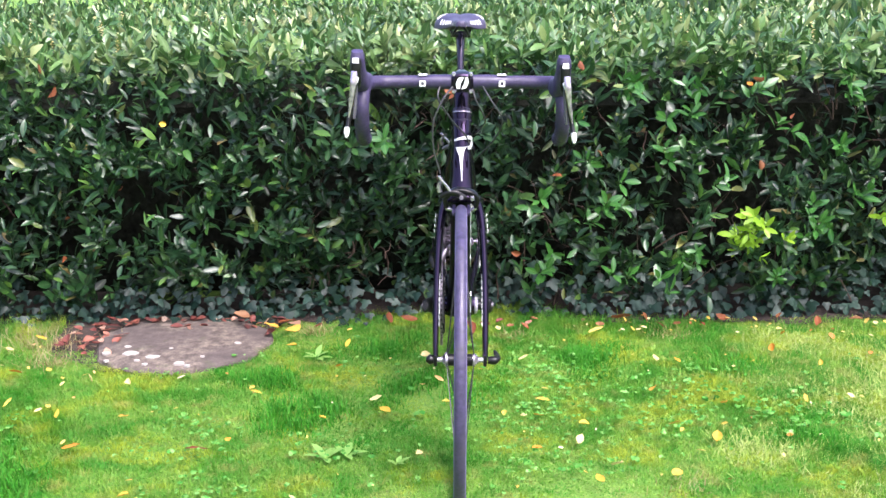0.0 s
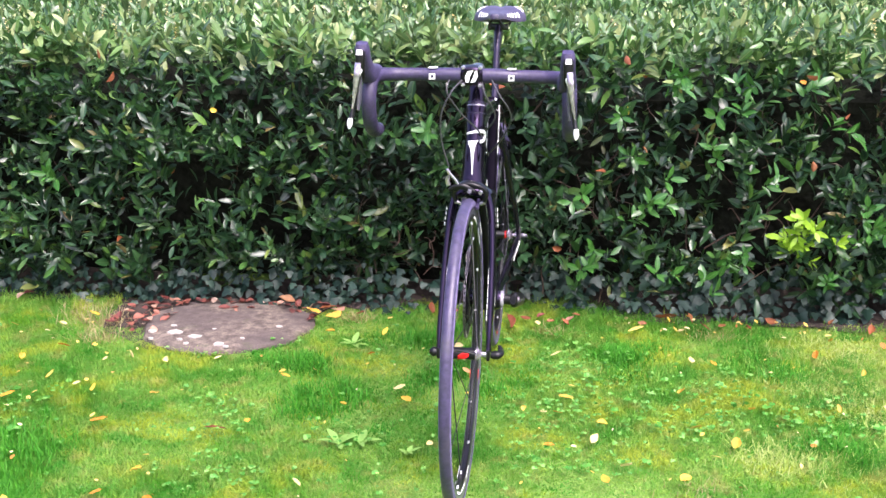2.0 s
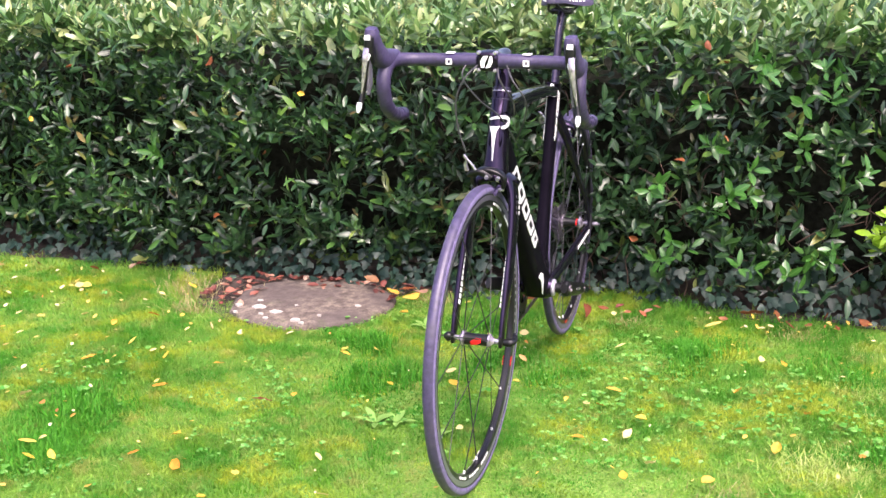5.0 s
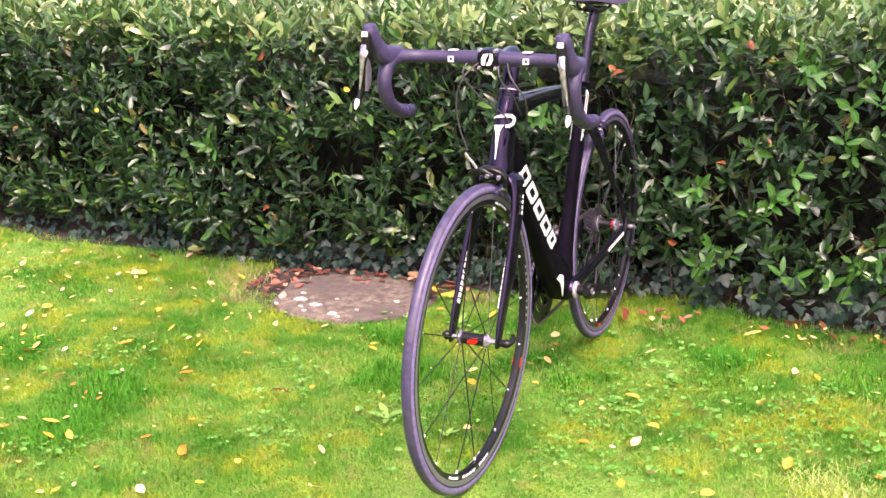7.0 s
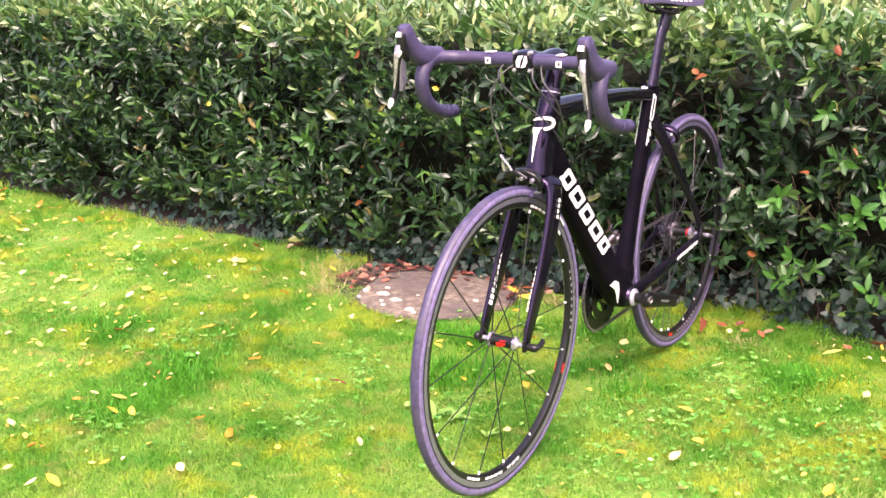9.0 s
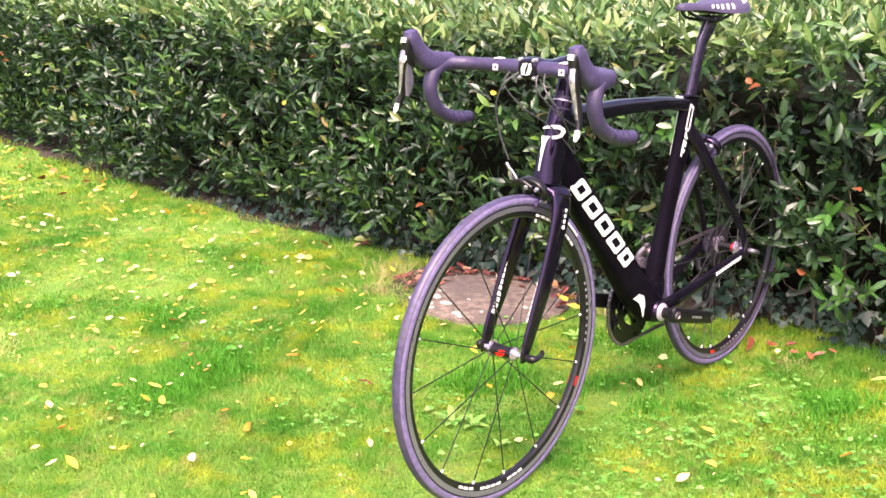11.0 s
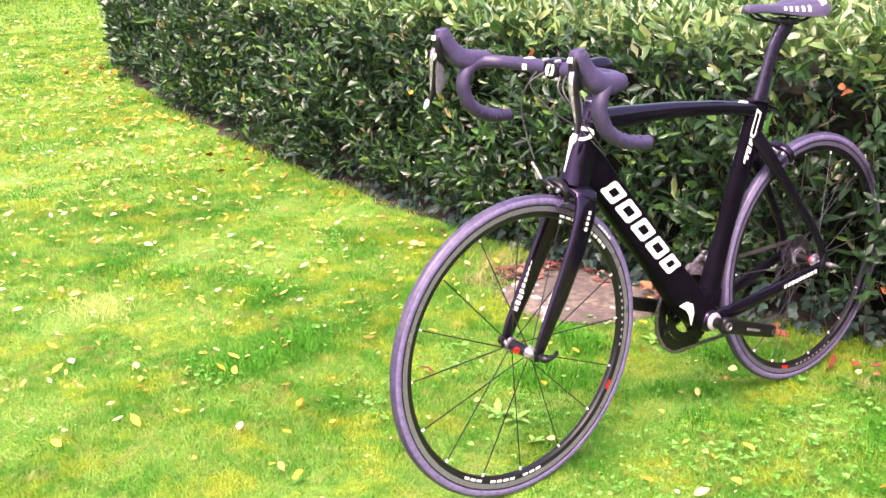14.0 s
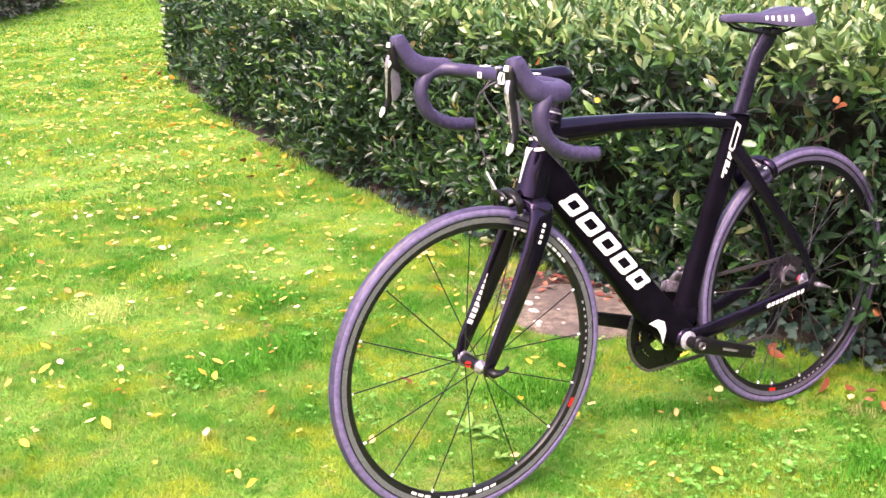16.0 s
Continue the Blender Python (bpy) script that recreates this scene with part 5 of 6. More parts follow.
    def rim_mark(nm, a0, a1, r0, r1, s, material, lab):
        k = max(2, int((a1 - a0) / 4) + 1)
        top = [(hub_u + r1 * math.cos(radians(a)), axle + r1 * math.sin(radians(a))) for a in np.linspace(a0, a1, k)]
        low = [(hub_u + r0 * math.cos(radians(a)), axle + r0 * math.sin(radians(a))) for a in np.linspace(a1, a0, k)]
        plate(nm, rim, top + low, s * 0.0092, 0.0010, material, lab, m=m)

    mid = -30.3 if front else -101.7
    for s in (1, -1):
        rim_mark("rim_mark", mid - 2.2, mid + 2.2, 0.2945, 0.3030, s, RED, "red rim mark")
        spans = ((-123, 11), (-108, 14), (-90, 9), (38, 12), (57, 14)) if front else ()
        for a0, count in spans:
            for j in range(count // 3):
                rim_mark("rim_mark", a0 + 3.6 * j, a0 + 3.6 * j + 2.6, 0.2950, 0.3005, s, WHITE, "white rim lettering bar")
        for j in range(9):
            rim_mark("rim_mark", (-12 if front else -92) + 3.4 * j, (-12 if front else -92) + 3.4 * j + 1.2, 0.2955, 0.2995, s, ALU, "small grey rim mark")
    for j in range(5 if front else 0):
        a = radians(40 + 2.0 * j)
        r = 0.3205
        bm = box(B(hub_u + r * math.cos(a), 0.0122, axle + r * math.sin(a)), (0.0012, 0.008, 0.005), m=Matrix.Rotation(a + math.pi / 2, 4, "X"))
        part("tyre_mark", bm, WHITE, rim, "pale tyre lettering bar", smooth=False, m=m)
    return rim


front_wheel = wheel("front_wheel", "front wheel with black rim and bladed spokes", HUB_F, AXLE, True, STEER)
rear_wheel = wheel("rear_wheel", "rear wheel with black rim and bladed spokes", HUB_R, AXLE_R, False, Matrix())
part("skewer_lever", sweep([B(0.006, 0.060, 0.337), B(0.006, 0.074, 0.337), B(0.013, 0.080, 0.338), B(0.032, 0.079, 0.341), B(0.041, 0.075, 0.346)], [(0.008, 0.008), (0.0095, 0.0095), (0.006, 0.008), (0.003, 0.006), (0.002, 0.004)], n=12, side=(0, 0.3, 1)), ALLOY, bike, "black quick-release lever", m=STEER)
part("skewer_nut", sweep([B(0.006, -0.058, 0.338), B(0.006, -0.066, 0.338), B(0.006, -0.074, 0.338)], [0.009, 0.011, 0.006], n=12, side=(0, 0, 1)), ALLOY, bike, m=STEER)
part("skewer_lever", sweep([B(0.995, 0.070, 0.345), B(0.995, 0.080, 0.345), B(1.004, 0.085, 0.343), B(1.030, 0.082, 0.333), B(1.046, 0.076, 0.325)], [(0.006, 0.006), (0.007, 0.007), (0.005, 0.006), (0.003, 0.005), (0.002, 0.003)], n=12, side=(0, 0.3, 1)), LEVER, bike, "grey quick-release lever")

# headset, stem, bar
for z0, z1, r, mt in ((0.828, 0.832, 0.0235, SATIN), (0.832, 0.846, 0.0225, CARBON), (0.846, 0.849, 0.0215, SILVER), (0.849, 0.856, 0.0210, SATIN), (0.855, 0.905, 0.018, CARBON)):
    part("headset_spacer", sweep([B(steerer(z0), 0, z0), B(steerer((z0 + z1) / 2), 0, (z0 + z1) / 2), B(steerer(z1), 0, z1)], [r, r * 1.02, r], n=24, steps=1), mt, bike, m=BAR)
stem = part("stem", sweep([B(0.246, 0, 0.9160), B(0.225, 0, 0.9180), B(0.165, 0, 0.9220), B(0.118, 0, 0.9270)], [(0.014, 0.018), (0.018, 0.024), (0.016, 0.018), (0.019, 0.020)], n=22, power=2.6), CARBON, bike, m=BAR)
part("face_plate", sweep([B(0.112, 0, 0.9275), B(0.100, 0, 0.9280), B(0.084, 0, 0.9280), B(0.079, 0, 0.9280)], [(0.025, 0.022), (0.026, 0.023), (0.024, 0.020), (0.019, 0.015)], n=24, power=3), CARBON, stem, "black stem face plate", m=BAR)
for v in (-0.018, 0.018):
    for z in (0.9460, 0.9100):
        part("bolt", sweep([B(0.090, v, z), B(0.078, v, z), B(0.075, v, z)], [0.0045, 0.0048, 0.003], n=10, steps=1), STEEL, stem, "steel bolt", m=BAR)
for pts in ([(-0.012, 0.9160), (-0.0135, 0.9280), (-0.008, 0.9390), (0.004, 0.9410), (-0.003, 0.9280), (-0.005, 0.9160)], [(0.012, 0.9400), (0.0135, 0.9280), (0.008, 0.9170), (-0.002, 0.9150), (0.004, 0.9270), (0.007, 0.9400)]):
    part("stem_mark", slab([B(0.0795, v, z) for v, z in pts], (0, -1, 0), 0.0018), WHITE, stem, "white stem emblem half", smooth=False, m=BAR)
handlebar = part("handlebar", sweep([B(0.098, -0.10, 0.9280), B(0.098, -0.05, 0.9280), B(0.098, 0.05, 0.9280), B(0.098, 0.10, 0.9280)], [(0.0132, 0.0132), (0.0158, 0.0158), (0.0158, 0.0158), (0.0132, 0.0132)], n=24, side=(0, 0, 1)), MATT, bike, "matt black handlebar", m=BAR)
for s in (1, -1):
    bend = part("bar_tape", sweep([B(0.098, s * 0.088, 0.9280), B(0.098, s * 0.12, 0.9280), B(0.092, s * 0.165, 0.9280), B(0.068, s * 0.193, 0.9290), B(0.040, s * 0.203, 0.9240), B(0.021, s * 0.206, 0.9040), B(0.016, s * 0.207, 0.876),
                            B(0.034, s * 0.208, 0.838), B(0.072, s * 0.209, 0.814), B(0.112, s * 0.210, 0.804), B(0.147, s * 0.211, 0.801)], [0.0135, 0.0138, 0.0140, 0.0145, 0.0152, 0.0156, 0.0153, 0.0150, 0.0145, 0.0140, 0.0140], n=20, steps=8, side=(0.58, 0.58, s * 0.58)), TAPE, handlebar, "black wrapped bar tape", m=BAR)
    part("end_plug", sweep([B(0.146, s * 0.211, 0.801), B(0.151, s * 0.211, 0.801), B(0.154, s * 0.211, 0.801)], [0.0138, 0.0142, 0.010], n=16, side=(0, 0, 1)), ALLOY, handlebar, m=BAR)
    # seams of the wound tape
    lap = [B(0.020, 0.2075, 0.858), B(0.034, 0.208, 0.838), B(0.051, 0.2085, 0.824), B(0.072, 0.209, 0.814), B(0.092, 0.2095, 0.808), B(0.112, 0.210, 0.804), B(0.132, 0.2105, 0.8025)]
    for a, b in zip(lap, lap[1:]):
        a, b = Vector(a), Vector(b)
        a.x *= s
        b.x *= s
        d = (b - a).normalized()
        mid = (a + b) / 2
        part("tape_lap", sweep([mid - d * 0.004, mid, mid + d * 0.004], [0.0150, 0.0159, 0.0148], n=18, steps=1, side=(1, 0, 0)), TAPE, bend, m=BAR)
    # white band and open square beside the stem
    for w0, w1, za, zb in ((0.074, 0.092, 0.9415, 0.9445),):
        part("bar_mark", slab([B(0.088, s * w0, 0.9425), B(0.088, s * w1, 0.9425), B(0.105, s * w1, 0.9430), B(0.105, s * w0, 0.9430)], (0, 0, 1), 0.0018), WHITE, handlebar, "white bar mark", smooth=False, m=BAR)
    for x0, x1, z0, z1 in ((0.077, 0.090, 0.9295, 0.9325), (0.077, 0.090, 0.9200, 0.9230), (0.077, 0.0805, 0.9230, 0.9295), (0.0865, 0.090, 0.9230, 0.9295)):
        part("bar_mark", slab([B(0.0833, s * x0, z0), B(0.0833, s * x1, z0), B(0.0833, s * x1, z1), B(0.0833, s * x0, z1)], (0, -1, 0), 0.0016), WHITE, handlebar, "white bar mark", smooth=False, m=BAR)
    # brake and gear lever, the right one set a little higher
    LV = BAR @ Matrix.Translation((-0.002 if s < 0 else -0.007, -0.008, 0.004 if s < 0 else -0.006))
    hood = part("brake_hood", sweep([B(0.098, s * 0.200, 0.930), B(0.084, s * 0.203, 0.930), B(0.050, s * 0.206, 0.930), B(0.016, s * 0.208, 0.938), B(-0.010, s * 0.208, 0.962), B(-0.026, s * 0.208, 0.986), B(-0.030, s * 0.2075, 1.000)],
                [(0.010, 0.009), (0.0175, 0.0175), (0.0195, 0.0215), (0.0180, 0.0215), (0.0150, 0.0180), (0.0145, 0.0180), (0.0115, 0.0130)], n=22, power=2.8), RUBBER, bike, "black rubber brake hood", m=LV)
    part("lever_bracket", sweep([B(-0.034, s * 0.208, 0.993), B(-0.043, s * 0.209, 0.978), B(-0.040, s * 0.210, 0.945), B(-0.026, s * 0.210, 0.930)], [(0.008, 0.004), (0.010, 0.009), (0.010, 0.010), (0.007, 0.007)], n=16, power=2.6), ALLOY, hood, "black lever bracket", m=LV @ Matrix.Translation((0, 0.003, 0)))
    part("bracket_mark", slab([B(-0.0525, s * 0.203, 0.978), B(-0.0525, s * 0.216, 0.978), B(-0.050, s * 0.215, 0.988), B(-0.050, s * 0.204, 0.988)], (0, -1, 0.2), 0.002), WHITE, hood, "pale emblem", smooth=False, m=LV @ Matrix.Translation((0, 0.003, 0)))
    part("lever_blade", sweep([B(-0.050, s * 0.212, 0.962), B(-0.054, s * 0.214, 0.940), B(-0.051, s * 0.219, 0.905), B(-0.051, s * 0.225, 0.870), B(-0.063, s * 0.229, 0.842), B(-0.070, s * 0.229, 0.833)],
         [(0.008, 0.007), (0.008, 0.009), (0.0055, 0.009), (0.0045, 0.008), (0.0050, 0.0055), (0.003, 0.003)], n=14, power=2.5), ALLOY, hood, "dark grey brake lever blade", m=LV @ Matrix.Translation((0, 0.010, 0)))
    part("lever_face", sweep([B(-0.0575, s * 0.2125, 0.962), B(-0.0625, s * 0.2145, 0.940), B(-0.060, s * 0.2195, 0.905), B(-0.0585, s * 0.2255, 0.870)], [(0.0065, 0.003), (0.0065, 0.003), (0.0042, 0.0025), (0.0015, 0.0015)], n=10), SILVER, hood, "polished silver lever face", m=LV @ Matrix.Translation((0, 0.010, 0)))
    part("lever_neck", sweep([B(-0.050, s * 0.2085, 0.955), B(-0.056, s * 0.2115, 0.947), B(-0.060, s * 0.213, 0.937)], [(0.006, 0.004), (0.0075, 0.006), (0.005, 0.005)], n=12), WHITE, hood, "pale lever pivot cover", m=LV @ Matrix.Translation((0, 0.010, 0)))
    part("shift_paddle", sweep([B(-0.040, s * 0.210, 0.938), B(-0.034, s * 0.212, 0.915), B(-0.031, s * 0.214, 0.888), B(-0.036, s * 0.216, 0.866)], [(0.004, 0.007), (0.004, 0.011), (0.004, 0.012), (0.003, 0.005)], n=12, power=2.6), LEVER, hood, "dark grey shift paddle behind the brake lever", m=LV)
    part("lever_tip", sweep([B(-0.062, s * 0.229, 0.851), B(-0.066, s * 0.2295, 0.841), B(-0.072, s * 0.2295, 0.832)], [(0.0050, 0.0056), (0.0056, 0.0064), (0.0025, 0.003)], n=12), WHITE, hood, "white lever tip", m=LV @ Matrix.Translation((0, 0.010, 0)))

# cables
CABLES = [([B(0.080, -0.020, 0.920), B(0.055, -0.040, 0.897), B(0.055, -0.060, 0.850), B(0.068, -0.060, 0.790), B(0.080, -0.046, 0.735)], 0.0019), ([B(0.092, -0.045, 0.925), B(0.070, -0.050, 0.895), B(0.095, -0.020, 0.845), B(0.150, 0.012, 0.800), B(0.215, 0.029, 0.735)], 0.0018),
          ([B(0.090, 0.040, 0.925), B(0.060, 0.060, 0.895), B(0.075, 0.085, 0.850), B(0.130, 0.070, 0.800), B(0.212, 0.032, 0.742)], 0.0018), ([B(0.092, 0.020, 0.922), B(0.075, 0.030, 0.890), B(0.105, 0.050, 0.845), B(0.190, 0.032, 0.805), B(0.235, 0.018, 0.790)], 0.0018)]
for pts, r in CABLES:
    part("cable", sweep(pts, [r] * len(pts), n=8, side=(0.3, 1, 0.2), steps=8), CABLE, bike, "thin dark grey cable housing", m=BAR)
part("cable", sweep([B(0.735, 0.0, 0.762), B(0.80, 0.012, 0.765), B(0.835, 0.020, 0.735), B(0.848, 0.020, 0.690)], [0.0022] * 4, n=8, side=(0.3, 1, 0.2), steps=8), ALLOY, bike, "thin black cable housing")
part("cable", sweep([B(0.94, -0.055, 0.32), B(1.02, -0.075, 0.345), B(1.075, -0.080, 0.325), B(1.05, -0.082, 0.285), B(1.01, -0.080, 0.280)], [0.0022] * 5, n=8, side=(0.3, 1, 0.2), steps=8), ALLOY, bike, "thin black cable housing")


# brakes
def brake(u, z, back, m, size=1.0, arms=None):
    """Dual-pivot rim brake at (u, z); back: tilt in degrees; arms: what its outer arm is made of."""
    local = m @ Matrix.Translation(B(u, 0, z)) @ Matrix.Rotation(radians(back), 4, "X") @ Matrix.Scale(size, 4)
    body = part("brake_caliper", sweep([(-0.034, 0, -0.030), (-0.038, 0, -0.008), (-0.022, 0, 0.010), (0.0, 0, 0.015), (0.026, 0, 0.008), (0.038, 0, -0.008), (0.034, 0, -0.030)],
                [(0.007, 0.0045), (0.009, 0.006), (0.010, 0.0065), (0.010, 0.007), (0.010, 0.0065), (0.009, 0.006), (0.007, 0.0045)], n=14, side=(0, 1, 0), power=3.2), arms or ALLOY, bike, "dual-pivot brake caliper", m=local)
    part("caliper_arm", sweep([(0.010, -0.012, 0.000), (-0.012, -0.013, 0.012), (-0.032, -0.012, 0.012), (-0.048, -0.010, 0.002)], [(0.005, 0.007), (0.005, 0.008), (0.004, 0.007), (0.004, 0.005)], n=12, side=(0, 1, 0)), LEVER if arms else ALLOY, body, m=local)
    part("cable_arm", sweep([(-0.024, -0.012, 0.012), (-0.034, -0.011, 0.030), (-0.046, -0.010, 0.045)], [(0.0035, 0.004), (0.0035, 0.0035), (0.003, 0.003)], n=10, side=(0, 1, 0)), STEEL, body, "silver cable arm", m=local)
    part("quick_release", sweep([(-0.050, -0.004, 0.012), (-0.053, -0.004, 0.026), (-0.049, -0.004, 0.038)], [(0.003, 0.006), (0.003, 0.005), (0.002, 0.003)], n=10, side=(0, 1, 0)), SILVER, body, "silver quick-release tab", m=local)
    part("barrel_adjuster", sweep([(-0.046, -0.010, 0.043), (-0.049, -0.010, 0.049), (-0.053, -0.010, 0.056)], [0.0038, 0.0042, 0.0032], n=10, side=(0, 1, 0)), SILVER, body, "knurled barrel adjuster", m=local)
    part("pivot_bolt", sweep([(0.0, -0.020, 0.004), (0.0, -0.012, 0.004), (0.0, 0.014, 0.004)], [0.005, 0.006, 0.006], n=12, side=(1, 0, 0)), STEEL, body, "steel pivot bolt", m=local)
    part("pivot_bolt", sweep([(0.026, -0.018, 0.0), (0.026, -0.012, 0.0), (0.026, 0.008, 0.0)], [0.0045, 0.0055, 0.0055], n=12, side=(1, 0, 0)), STEEL, body, "steel pivot bolt", m=local)
    for s in (1, -1):
        part("brake_pad", box((s * 0.0175, 0.004, -0.040), (0.009, 0.046, 0.010), 0.003), RUBBER, body, "black brake pad", m=local)
        part("pad_bolt", sweep([(s * 0.022, 0.0, -0.038), (s * 0.030, 0.0, -0.034), (s * 0.037, 0.0, -0.034)], [0.004, 0.005, 0.0045], n=10, side=(0, 0, 1)), STEEL, body, "silver pad bolt", m=local)
    return body


brake(0.096, 0.682, 14, STEER, 0.92)
brake(0.846, 0.659, 27, Matrix(), 1.0, CARBON)


# saddle
def saddle():
    stations = [(0.686, 0.004, 1.014, 0.006), (0.691, 0.013, 1.019, 0.014), (0.715, 0.018, 1.021, 0.017), (0.755, 0.021, 1.020, 0.018), (0.795, 0.027, 1.018, 0.020), (0.828, 0.040, 1.018, 0.026), (0.858, 0.056, 1.021, 0.033),
                (0.885, 0.069, 1.025, 0.038), (0.908, 0.0735, 1.027, 0.038), (0.926, 0.068, 1.027, 0.034), (0.939, 0.052, 1.026, 0.026), (0.945, 0.025, 1.024, 0.014)]

    def skin(u, t, proud=0.0012):
        """A place on the padded top, t from the middle (0) to the lower edge (1 or -1)."""
        w, top, drop = (float(np.interp(u, [q[0] for q in stations], [q[j] for q in stations])) for j in (1, 2, 3))
        ang = abs(t) * math.pi / 2
        return Vector(B(u, math.copysign(w * math.sin(ang) + proud * math.sin(ang), t), top - drop * (1 - math.cos(ang)) ** 1.6 + proud * math.cos(ang)))

    def decal(name, u0, u1, t0, t1, slant, s, label):
        """White paint on the saddle between two backs and two heights, slanting by slant."""
        bm = bmesh.new()
        low, high = ([[bm.verts.new(skin(u0 + (u1 - u0) * a + slant * b, s * (t0 + (t1 - t0) * b), proud)) for a in (0, 1)] for b in (0, 0.25, 0.5, 0.75, 1)] for proud in (-0.0006, 0.0012))
        for k in range(4):
            bm.faces.new((high[k][0], high[k][1], high[k + 1][1], high[k + 1][0]))
            for e in (0, 1):
                bm.faces.new((low[k][e], low[k + 1][e], high[k + 1][e], high[k][e]))
        part(name, bm, WHITE, ob, label, smooth=False)

    bm = bmesh.new()
    rows = []
    for u, w, top, drop in stations:
        row = []
        for k in range(17):
            t = -1 + 2 * k / 16
            ang = t * math.pi / 2
            v = w * math.sin(ang) ** 1 if abs(t) < 1 else w * math.copysign(1, t)
            z = top - drop * (1 - math.cos(ang)) ** 1.6 - (0.004 * math.exp(-(v / 0.008) ** 2) if 0.74 < u < 0.97 else 0)
            row.append(bm.verts.new(B(u, v, z)))
        for k in range(9):
            t = 1 - 2 * k / 8
            row.append(bm.verts.new(B(u, w * t * 0.9, top - drop - 0.001 - 0.002 * (1 - t * t))))
        rows.append(row)
    n = len(rows[0])
    for a, b in zip(rows, rows[1:]):
        for k in range(n):
            bm.faces.new((a[k], a[(k + 1) % n], b[(k + 1) % n], b[k]))
    bm.faces.new(rows[0])
    bm.faces.new(rows[-1][::-1])
    ob = part("saddle", bm, SADDLE, bike, "black padded saddle with white side stripes")
    for s in (1, -1):
        for k in range(5):
            decal("saddle_stripe", 0.802 + 0.0145 * k, 0.807 + 0.0145 * k, 0.62, 0.86, -0.003, s, "white stripe")
        for k in range(3):
            decal("saddle_mark", 0.904 + 0.0085 * k, 0.910 + 0.0085 * k, 0.40 - 0.02 * k, 0.70 - 0.03 * k, -0.010, s, "white tail mark")
        part("saddle_rail", sweep([B(0.712, s * 0.008, 1.004), B(0.745, s * 0.017, 0.987), B(0.80, s * 0.022, 0.976), B(0.85, s * 0.022, 0.974), B(0.885, s * 0.026, 0.978), B(0.915, s * 0.034, 0.993)], [0.0035] * 6, n=10, side=(1, 0, 0)), ALLOY, ob, "black saddle rail")
    part("rail_clamp", box(B(0.842, 0, 0.975), (0.056, 0.040, 0.016), 0.004), ALLOY, ob, "black rail clamp")
    return ob


saddle()


# drivetrain
def toothed(teeth, r, v0, v1, inner, c, bm=None):
    bm = bm or bmesh.new()
    n = teeth * 4
    rows = []
    for k in range(n):
        a = 2 * math.pi * k / n
        rr = r + (0.003 if k % 4 in (1, 2) else -0.001)
        rows.append([bm.verts.new(B(c[0] + q * math.cos(a), v, c[1] + q * math.sin(a))) for q, v in ((rr, v0), (rr, v1), (inner, v1), (inner, v0))])
    for k in range(n):
        a, b = rows[k], rows[(k + 1) % n]
        for j in range(4):
            bm.faces.new((a[j], a[(j + 1) % 4], b[(j + 1) % 4], b[j]))
    return bm


crankset = part("crankset", toothed(52, 0.104, -0.0495, -0.0465, 0.072, BB), ALLOY, bike, "black crankset with two chainrings", smooth=False)
part("inner_chainring", toothed(36, 0.072, -0.0415, -0.0390, 0.050, BB), ALLOY, crankset, "black inner chainring", smooth=False)
for k in range(4):
    a = radians(20 + 90 * k)
    part("spider_arm", sweep([B(BB[0] + 0.012 * math.cos(a), -0.052, BB[1] + 0.012 * math.sin(a)), B(BB[0] + 0.05 * math.cos(a + 0.1), -0.050, BB[1] + 0.05 * math.sin(a + 0.1)), B(BB[0] + 0.092 * math.cos(a), -0.046, BB[1] + 0.092 * math.sin(a))],
         [(0.006, 0.017), (0.006, 0.011), (0.005, 0.014)], n=12, power=3), ALLOY, crankset)
for s, (du, dz) in ((1, (0.168, -0.052)), (-1, (-0.168, 0.052))):
    arm = part("crank_arm", sweep([B(BB[0] - du * 0.09, s * 0.074, BB[1] - dz * 0.09), B(BB[0], s * 0.077, BB[1]), B(BB[0] + du * 0.3, s * 0.083, BB[1] + dz * 0.3), B(BB[0] + du * 0.95, s * 0.088, BB[1] + dz * 0.95), B(BB[0] + du * 1.06, s * 0.088, BB[1] + dz * 1.06)],
               [(0.008, 0.012), (0.011, 0.021), (0.009, 0.0185), (0.008, 0.0165), (0.005, 0.011)], n=18, power=3.2), ALLOY, crankset, "satin black crank arm without pedal")
    part("arm_mark", slab([B(BB[0] + du * f, s * 0.0925, BB[1] + dz * f + w) for f, w in ((0.38, -0.003), (0.72, -0.003), (0.72, 0.003), (0.38, 0.003))], (s, 0, 0), 0.002), STEEL, arm, "pale crank lettering bar", smooth=False)
    part("pedal_eye", revolve([(0.0045, s * 0.081), (0.0075, s * 0.081), (0.0075, s * 0.0965), (0.0045, s * 0.0965)], B(BB[0] + du, 0, BB[1] + dz), 20), CHAIN, arm, "empty pedal thread")
part("bearing_cup", revolve([(0.012, 0.040), (0.0215, 0.040), (0.0230, 0.043), (0.0215, 0.047), (0.012, 0.050)], B(BB[0], 0, BB[1]), 36), ALU, bike, "silver bottom bracket cup")
part("axle_sleeve", revolve([(0.004, 0.048), (0.0135, 0.048), (0.0140, 0.066), (0.004, 0.066)], B(BB[0], 0, BB[1]), 28), ALLOY, bike, "black crank axle sleeve")
part("crank_bolt", revolve([(0.003, 0.083), (0.010, 0.083), (0.0105, 0.090), (0.008, 0.0915), (0.0065, 0.0885), (0.003, 0.0885)], B(BB[0], 0, BB[1]), 24), CHAIN, bike, "dark crank bolt")
rear_c = (HUB_R, AXLE_R)
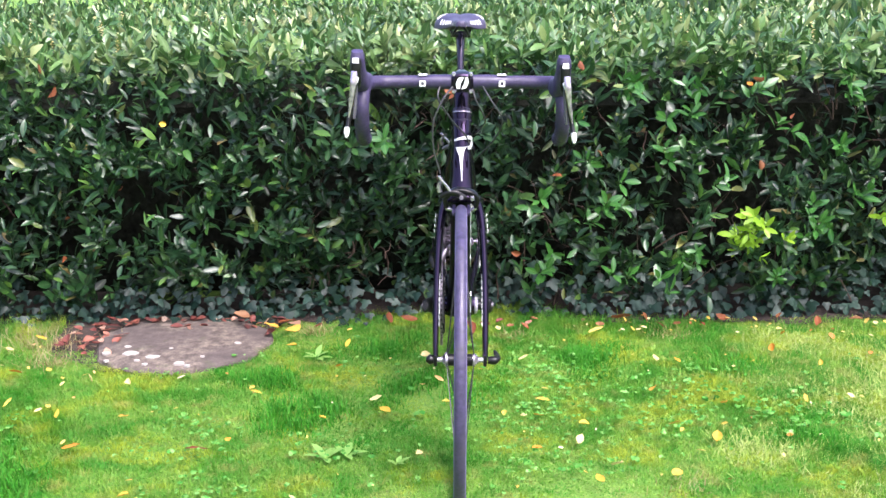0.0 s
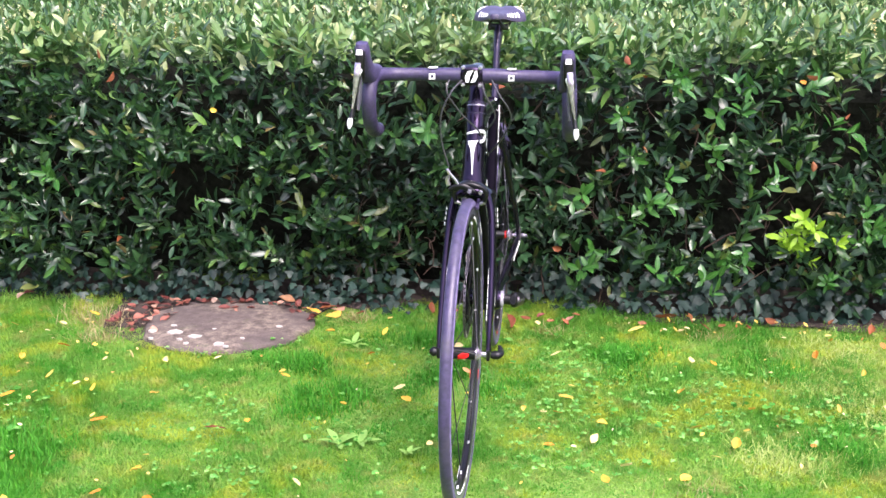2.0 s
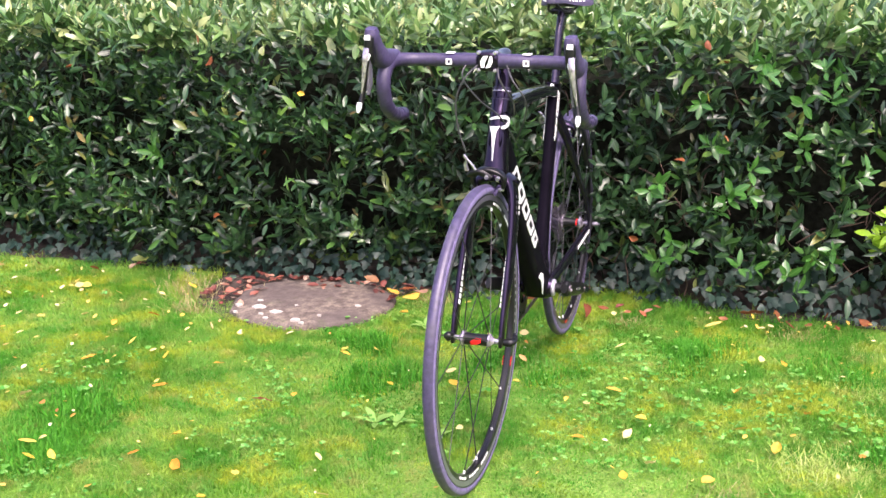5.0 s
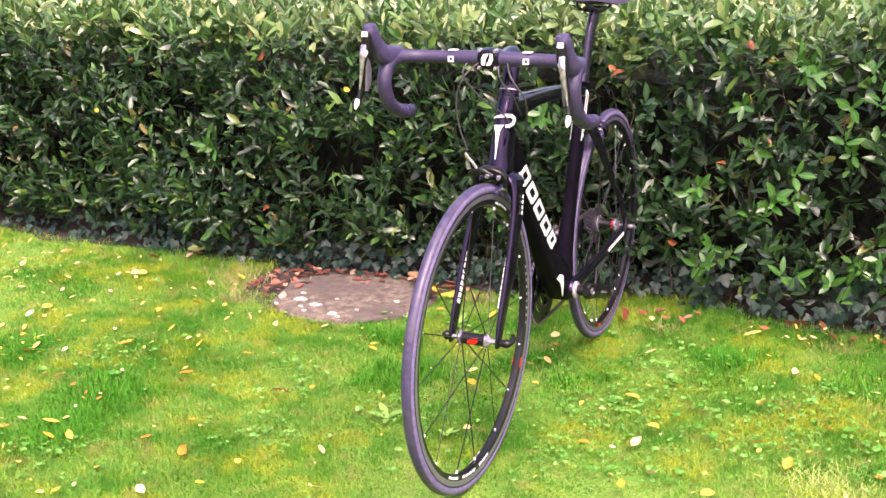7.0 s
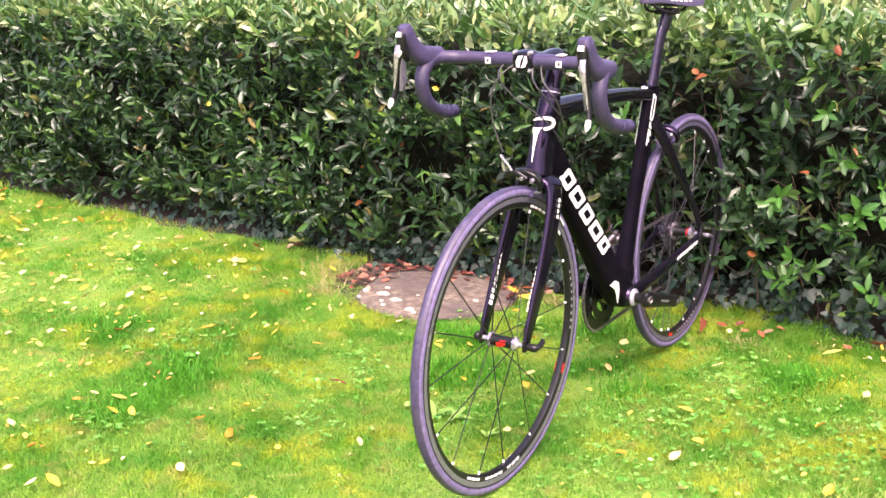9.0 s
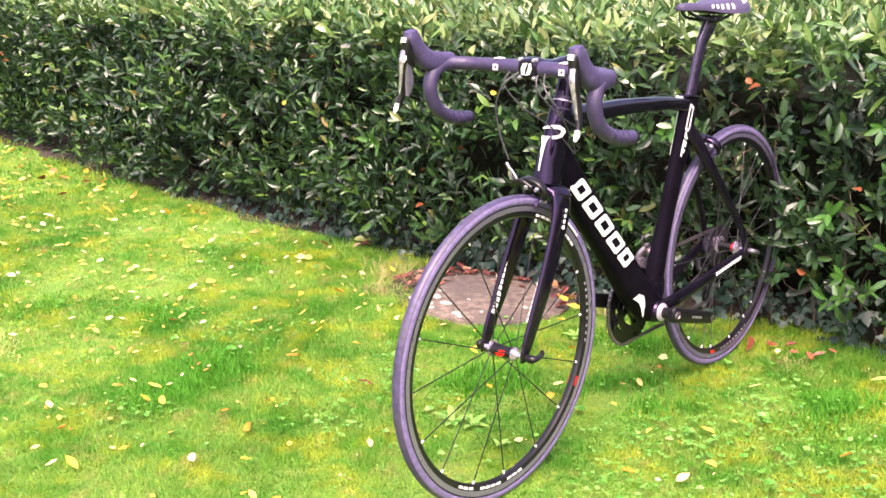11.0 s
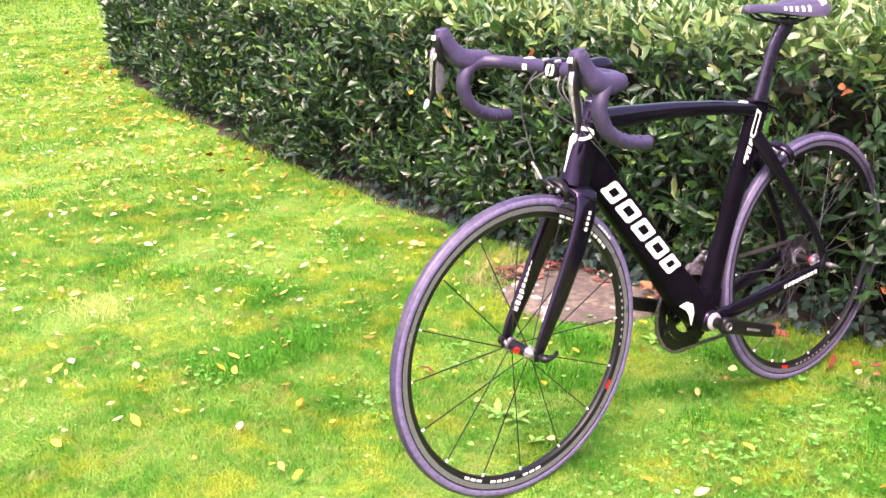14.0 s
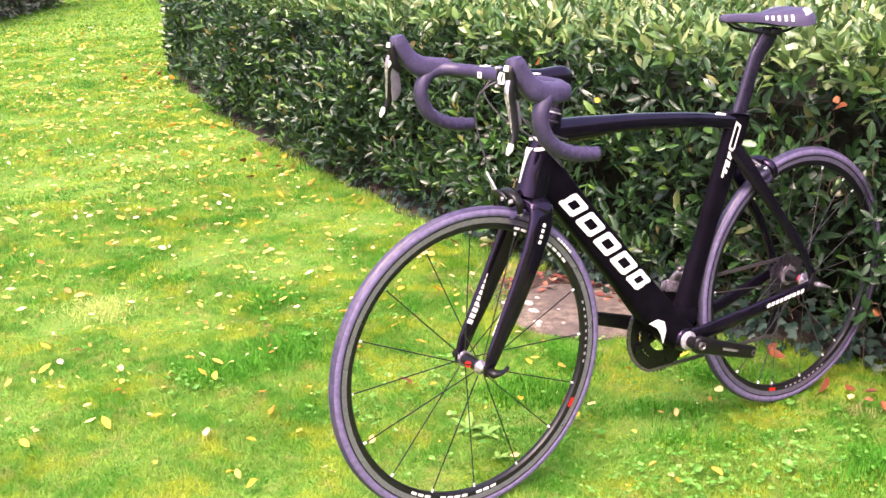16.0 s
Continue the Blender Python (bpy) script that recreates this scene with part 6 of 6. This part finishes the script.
for k, teeth in enumerate((28, 25, 23, 21, 19, 17, 15, 14, 13, 12, 11)):
    v = -0.0225 - 0.0037 * k
    part("sprocket", toothed(teeth, 0.00202 * teeth - 0.001, v - 0.0008, v + 0.0008, 0.012 + 0.0004 * teeth, rear_c), COG, bike, "dark steel sprocket", smooth=False)


def chain():
    """The chain's links laid along its loop."""
    ring, cog, up, low = (BB[0], BB[1], 0.105), (HUB_R, AXLE_R, 0.040), (1.000, 0.262, 0.021), (0.978, 0.196, 0.021)
    pts = []
    for a in np.linspace(250, 100, 26):
        pts.append((ring[0] + ring[2] * math.cos(radians(a)), ring[1] + ring[2] * math.sin(radians(a)), -0.048))
    for a in np.linspace(98, -60, 16):
        pts.append((cog[0] + cog[2] * math.cos(radians(a)), cog[1] + cog[2] * math.sin(radians(a)), -0.043))
    for a in np.linspace(120, 250, 8):
        pts.append((up[0] + up[2] * math.cos(radians(a)) * -1 + 0.0, up[1] + up[2] * math.sin(radians(a)) * 0.9, -0.044))
    for a in np.linspace(30, -110, 8):
        pts.append((low[0] + low[2] * math.cos(radians(a)), low[1] + low[2] * math.sin(radians(a)), -0.045))
    pts.append(pts[0])
    p = np.array(pts)
    length = np.r_[0, np.cumsum(np.linalg.norm(np.diff(p, axis=0), axis=1))]
    bm = bmesh.new()
    count = int(length[-1] / 0.0127)
    for k in range(count):
        s0, s1 = length[-1] * k / count, length[-1] * (k + 1) / count
        a = Vector(B(*[float(np.interp(s0, length, p[:, j])) for j in (0, 2, 1)]))
        b = Vector(B(*[float(np.interp(s1, length, p[:, j])) for j in (0, 2, 1)]))
        turn = (b - a).to_track_quat("Y", "Z").to_matrix().to_4x4()
        wide = 0.0028 if k % 2 else 0.0020
        for s in (1, -1):
            box((a + b) / 2 + Vector((s * wide, 0, 0)), (0.0011, 0.0150, 0.0075), bm=bm, m=turn)
        box(a, (0.0042, 0.0050, 0.0050), bm=bm, m=turn)
    return bm


part("chain", chain(), CHAIN, bike, "dark steel chain", smooth=False)
derailleur = part("rear_derailleur", sweep([B(0.998, -0.068, 0.318), B(1.016, -0.080, 0.300), B(1.012, -0.082, 0.275), B(0.998, -0.074, 0.258)], [(0.008, 0.010), (0.011, 0.016), (0.011, 0.017), (0.008, 0.010)], n=14, power=2.8), ALLOY, bike, "black rear derailleur")
for v in (-0.0375, -0.0515):
    part("cage_plate", sweep([B(1.003, v, 0.268), B(0.998, v, 0.24), B(0.984, v, 0.21), B(0.976, v, 0.190)], [(0.0015, 0.010), (0.0015, 0.007), (0.0015, 0.008), (0.0015, 0.010)], n=10, power=4), ALLOY, derailleur, "black cage plate")
for c in ((1.000, 0.262), (0.978, 0.196)):
    part("jockey_wheel", toothed(11, 0.018, -0.0455, -0.0435, 0.005, c), ALLOY, derailleur, "black jockey wheel", smooth=False)
mech = part("front_derailleur", sweep([B(0.640, -0.018, 0.402), B(0.634, -0.034, 0.412), B(0.622, -0.046, 0.400), B(0.615, -0.050, 0.380)], [(0.010, 0.011), (0.010, 0.014), (0.008, 0.012), (0.005, 0.008)], n=14), CHAIN, bike, "silver front derailleur")
for v in (-0.0385, -0.0545):
    part("cage_plate", sweep([B(0.588, v, 0.384), B(0.62, v, 0.381), B(0.655, v, 0.364), B(0.676, v, 0.335)], [(0.0012, 0.011), (0.0012, 0.014), (0.0012, 0.015), (0.0012, 0.009)], n=10, power=4), SILVER, mech, "polished cage plate")
part("linkage_arm", sweep([B(0.630, -0.036, 0.416), B(0.622, -0.042, 0.436), B(0.628, -0.040, 0.448)], [(0.003, 0.005), (0.003, 0.004), (0.002, 0.003)], n=10), COG, mech, "dark linkage arm")
part("clamp_bolt", sweep([B(0.628, -0.026, 0.428), B(0.618, -0.027, 0.428), B(0.612, -0.027, 0.428)], [0.005, 0.006, 0.004], n=10), CHAIN, mech, "steel bolt")
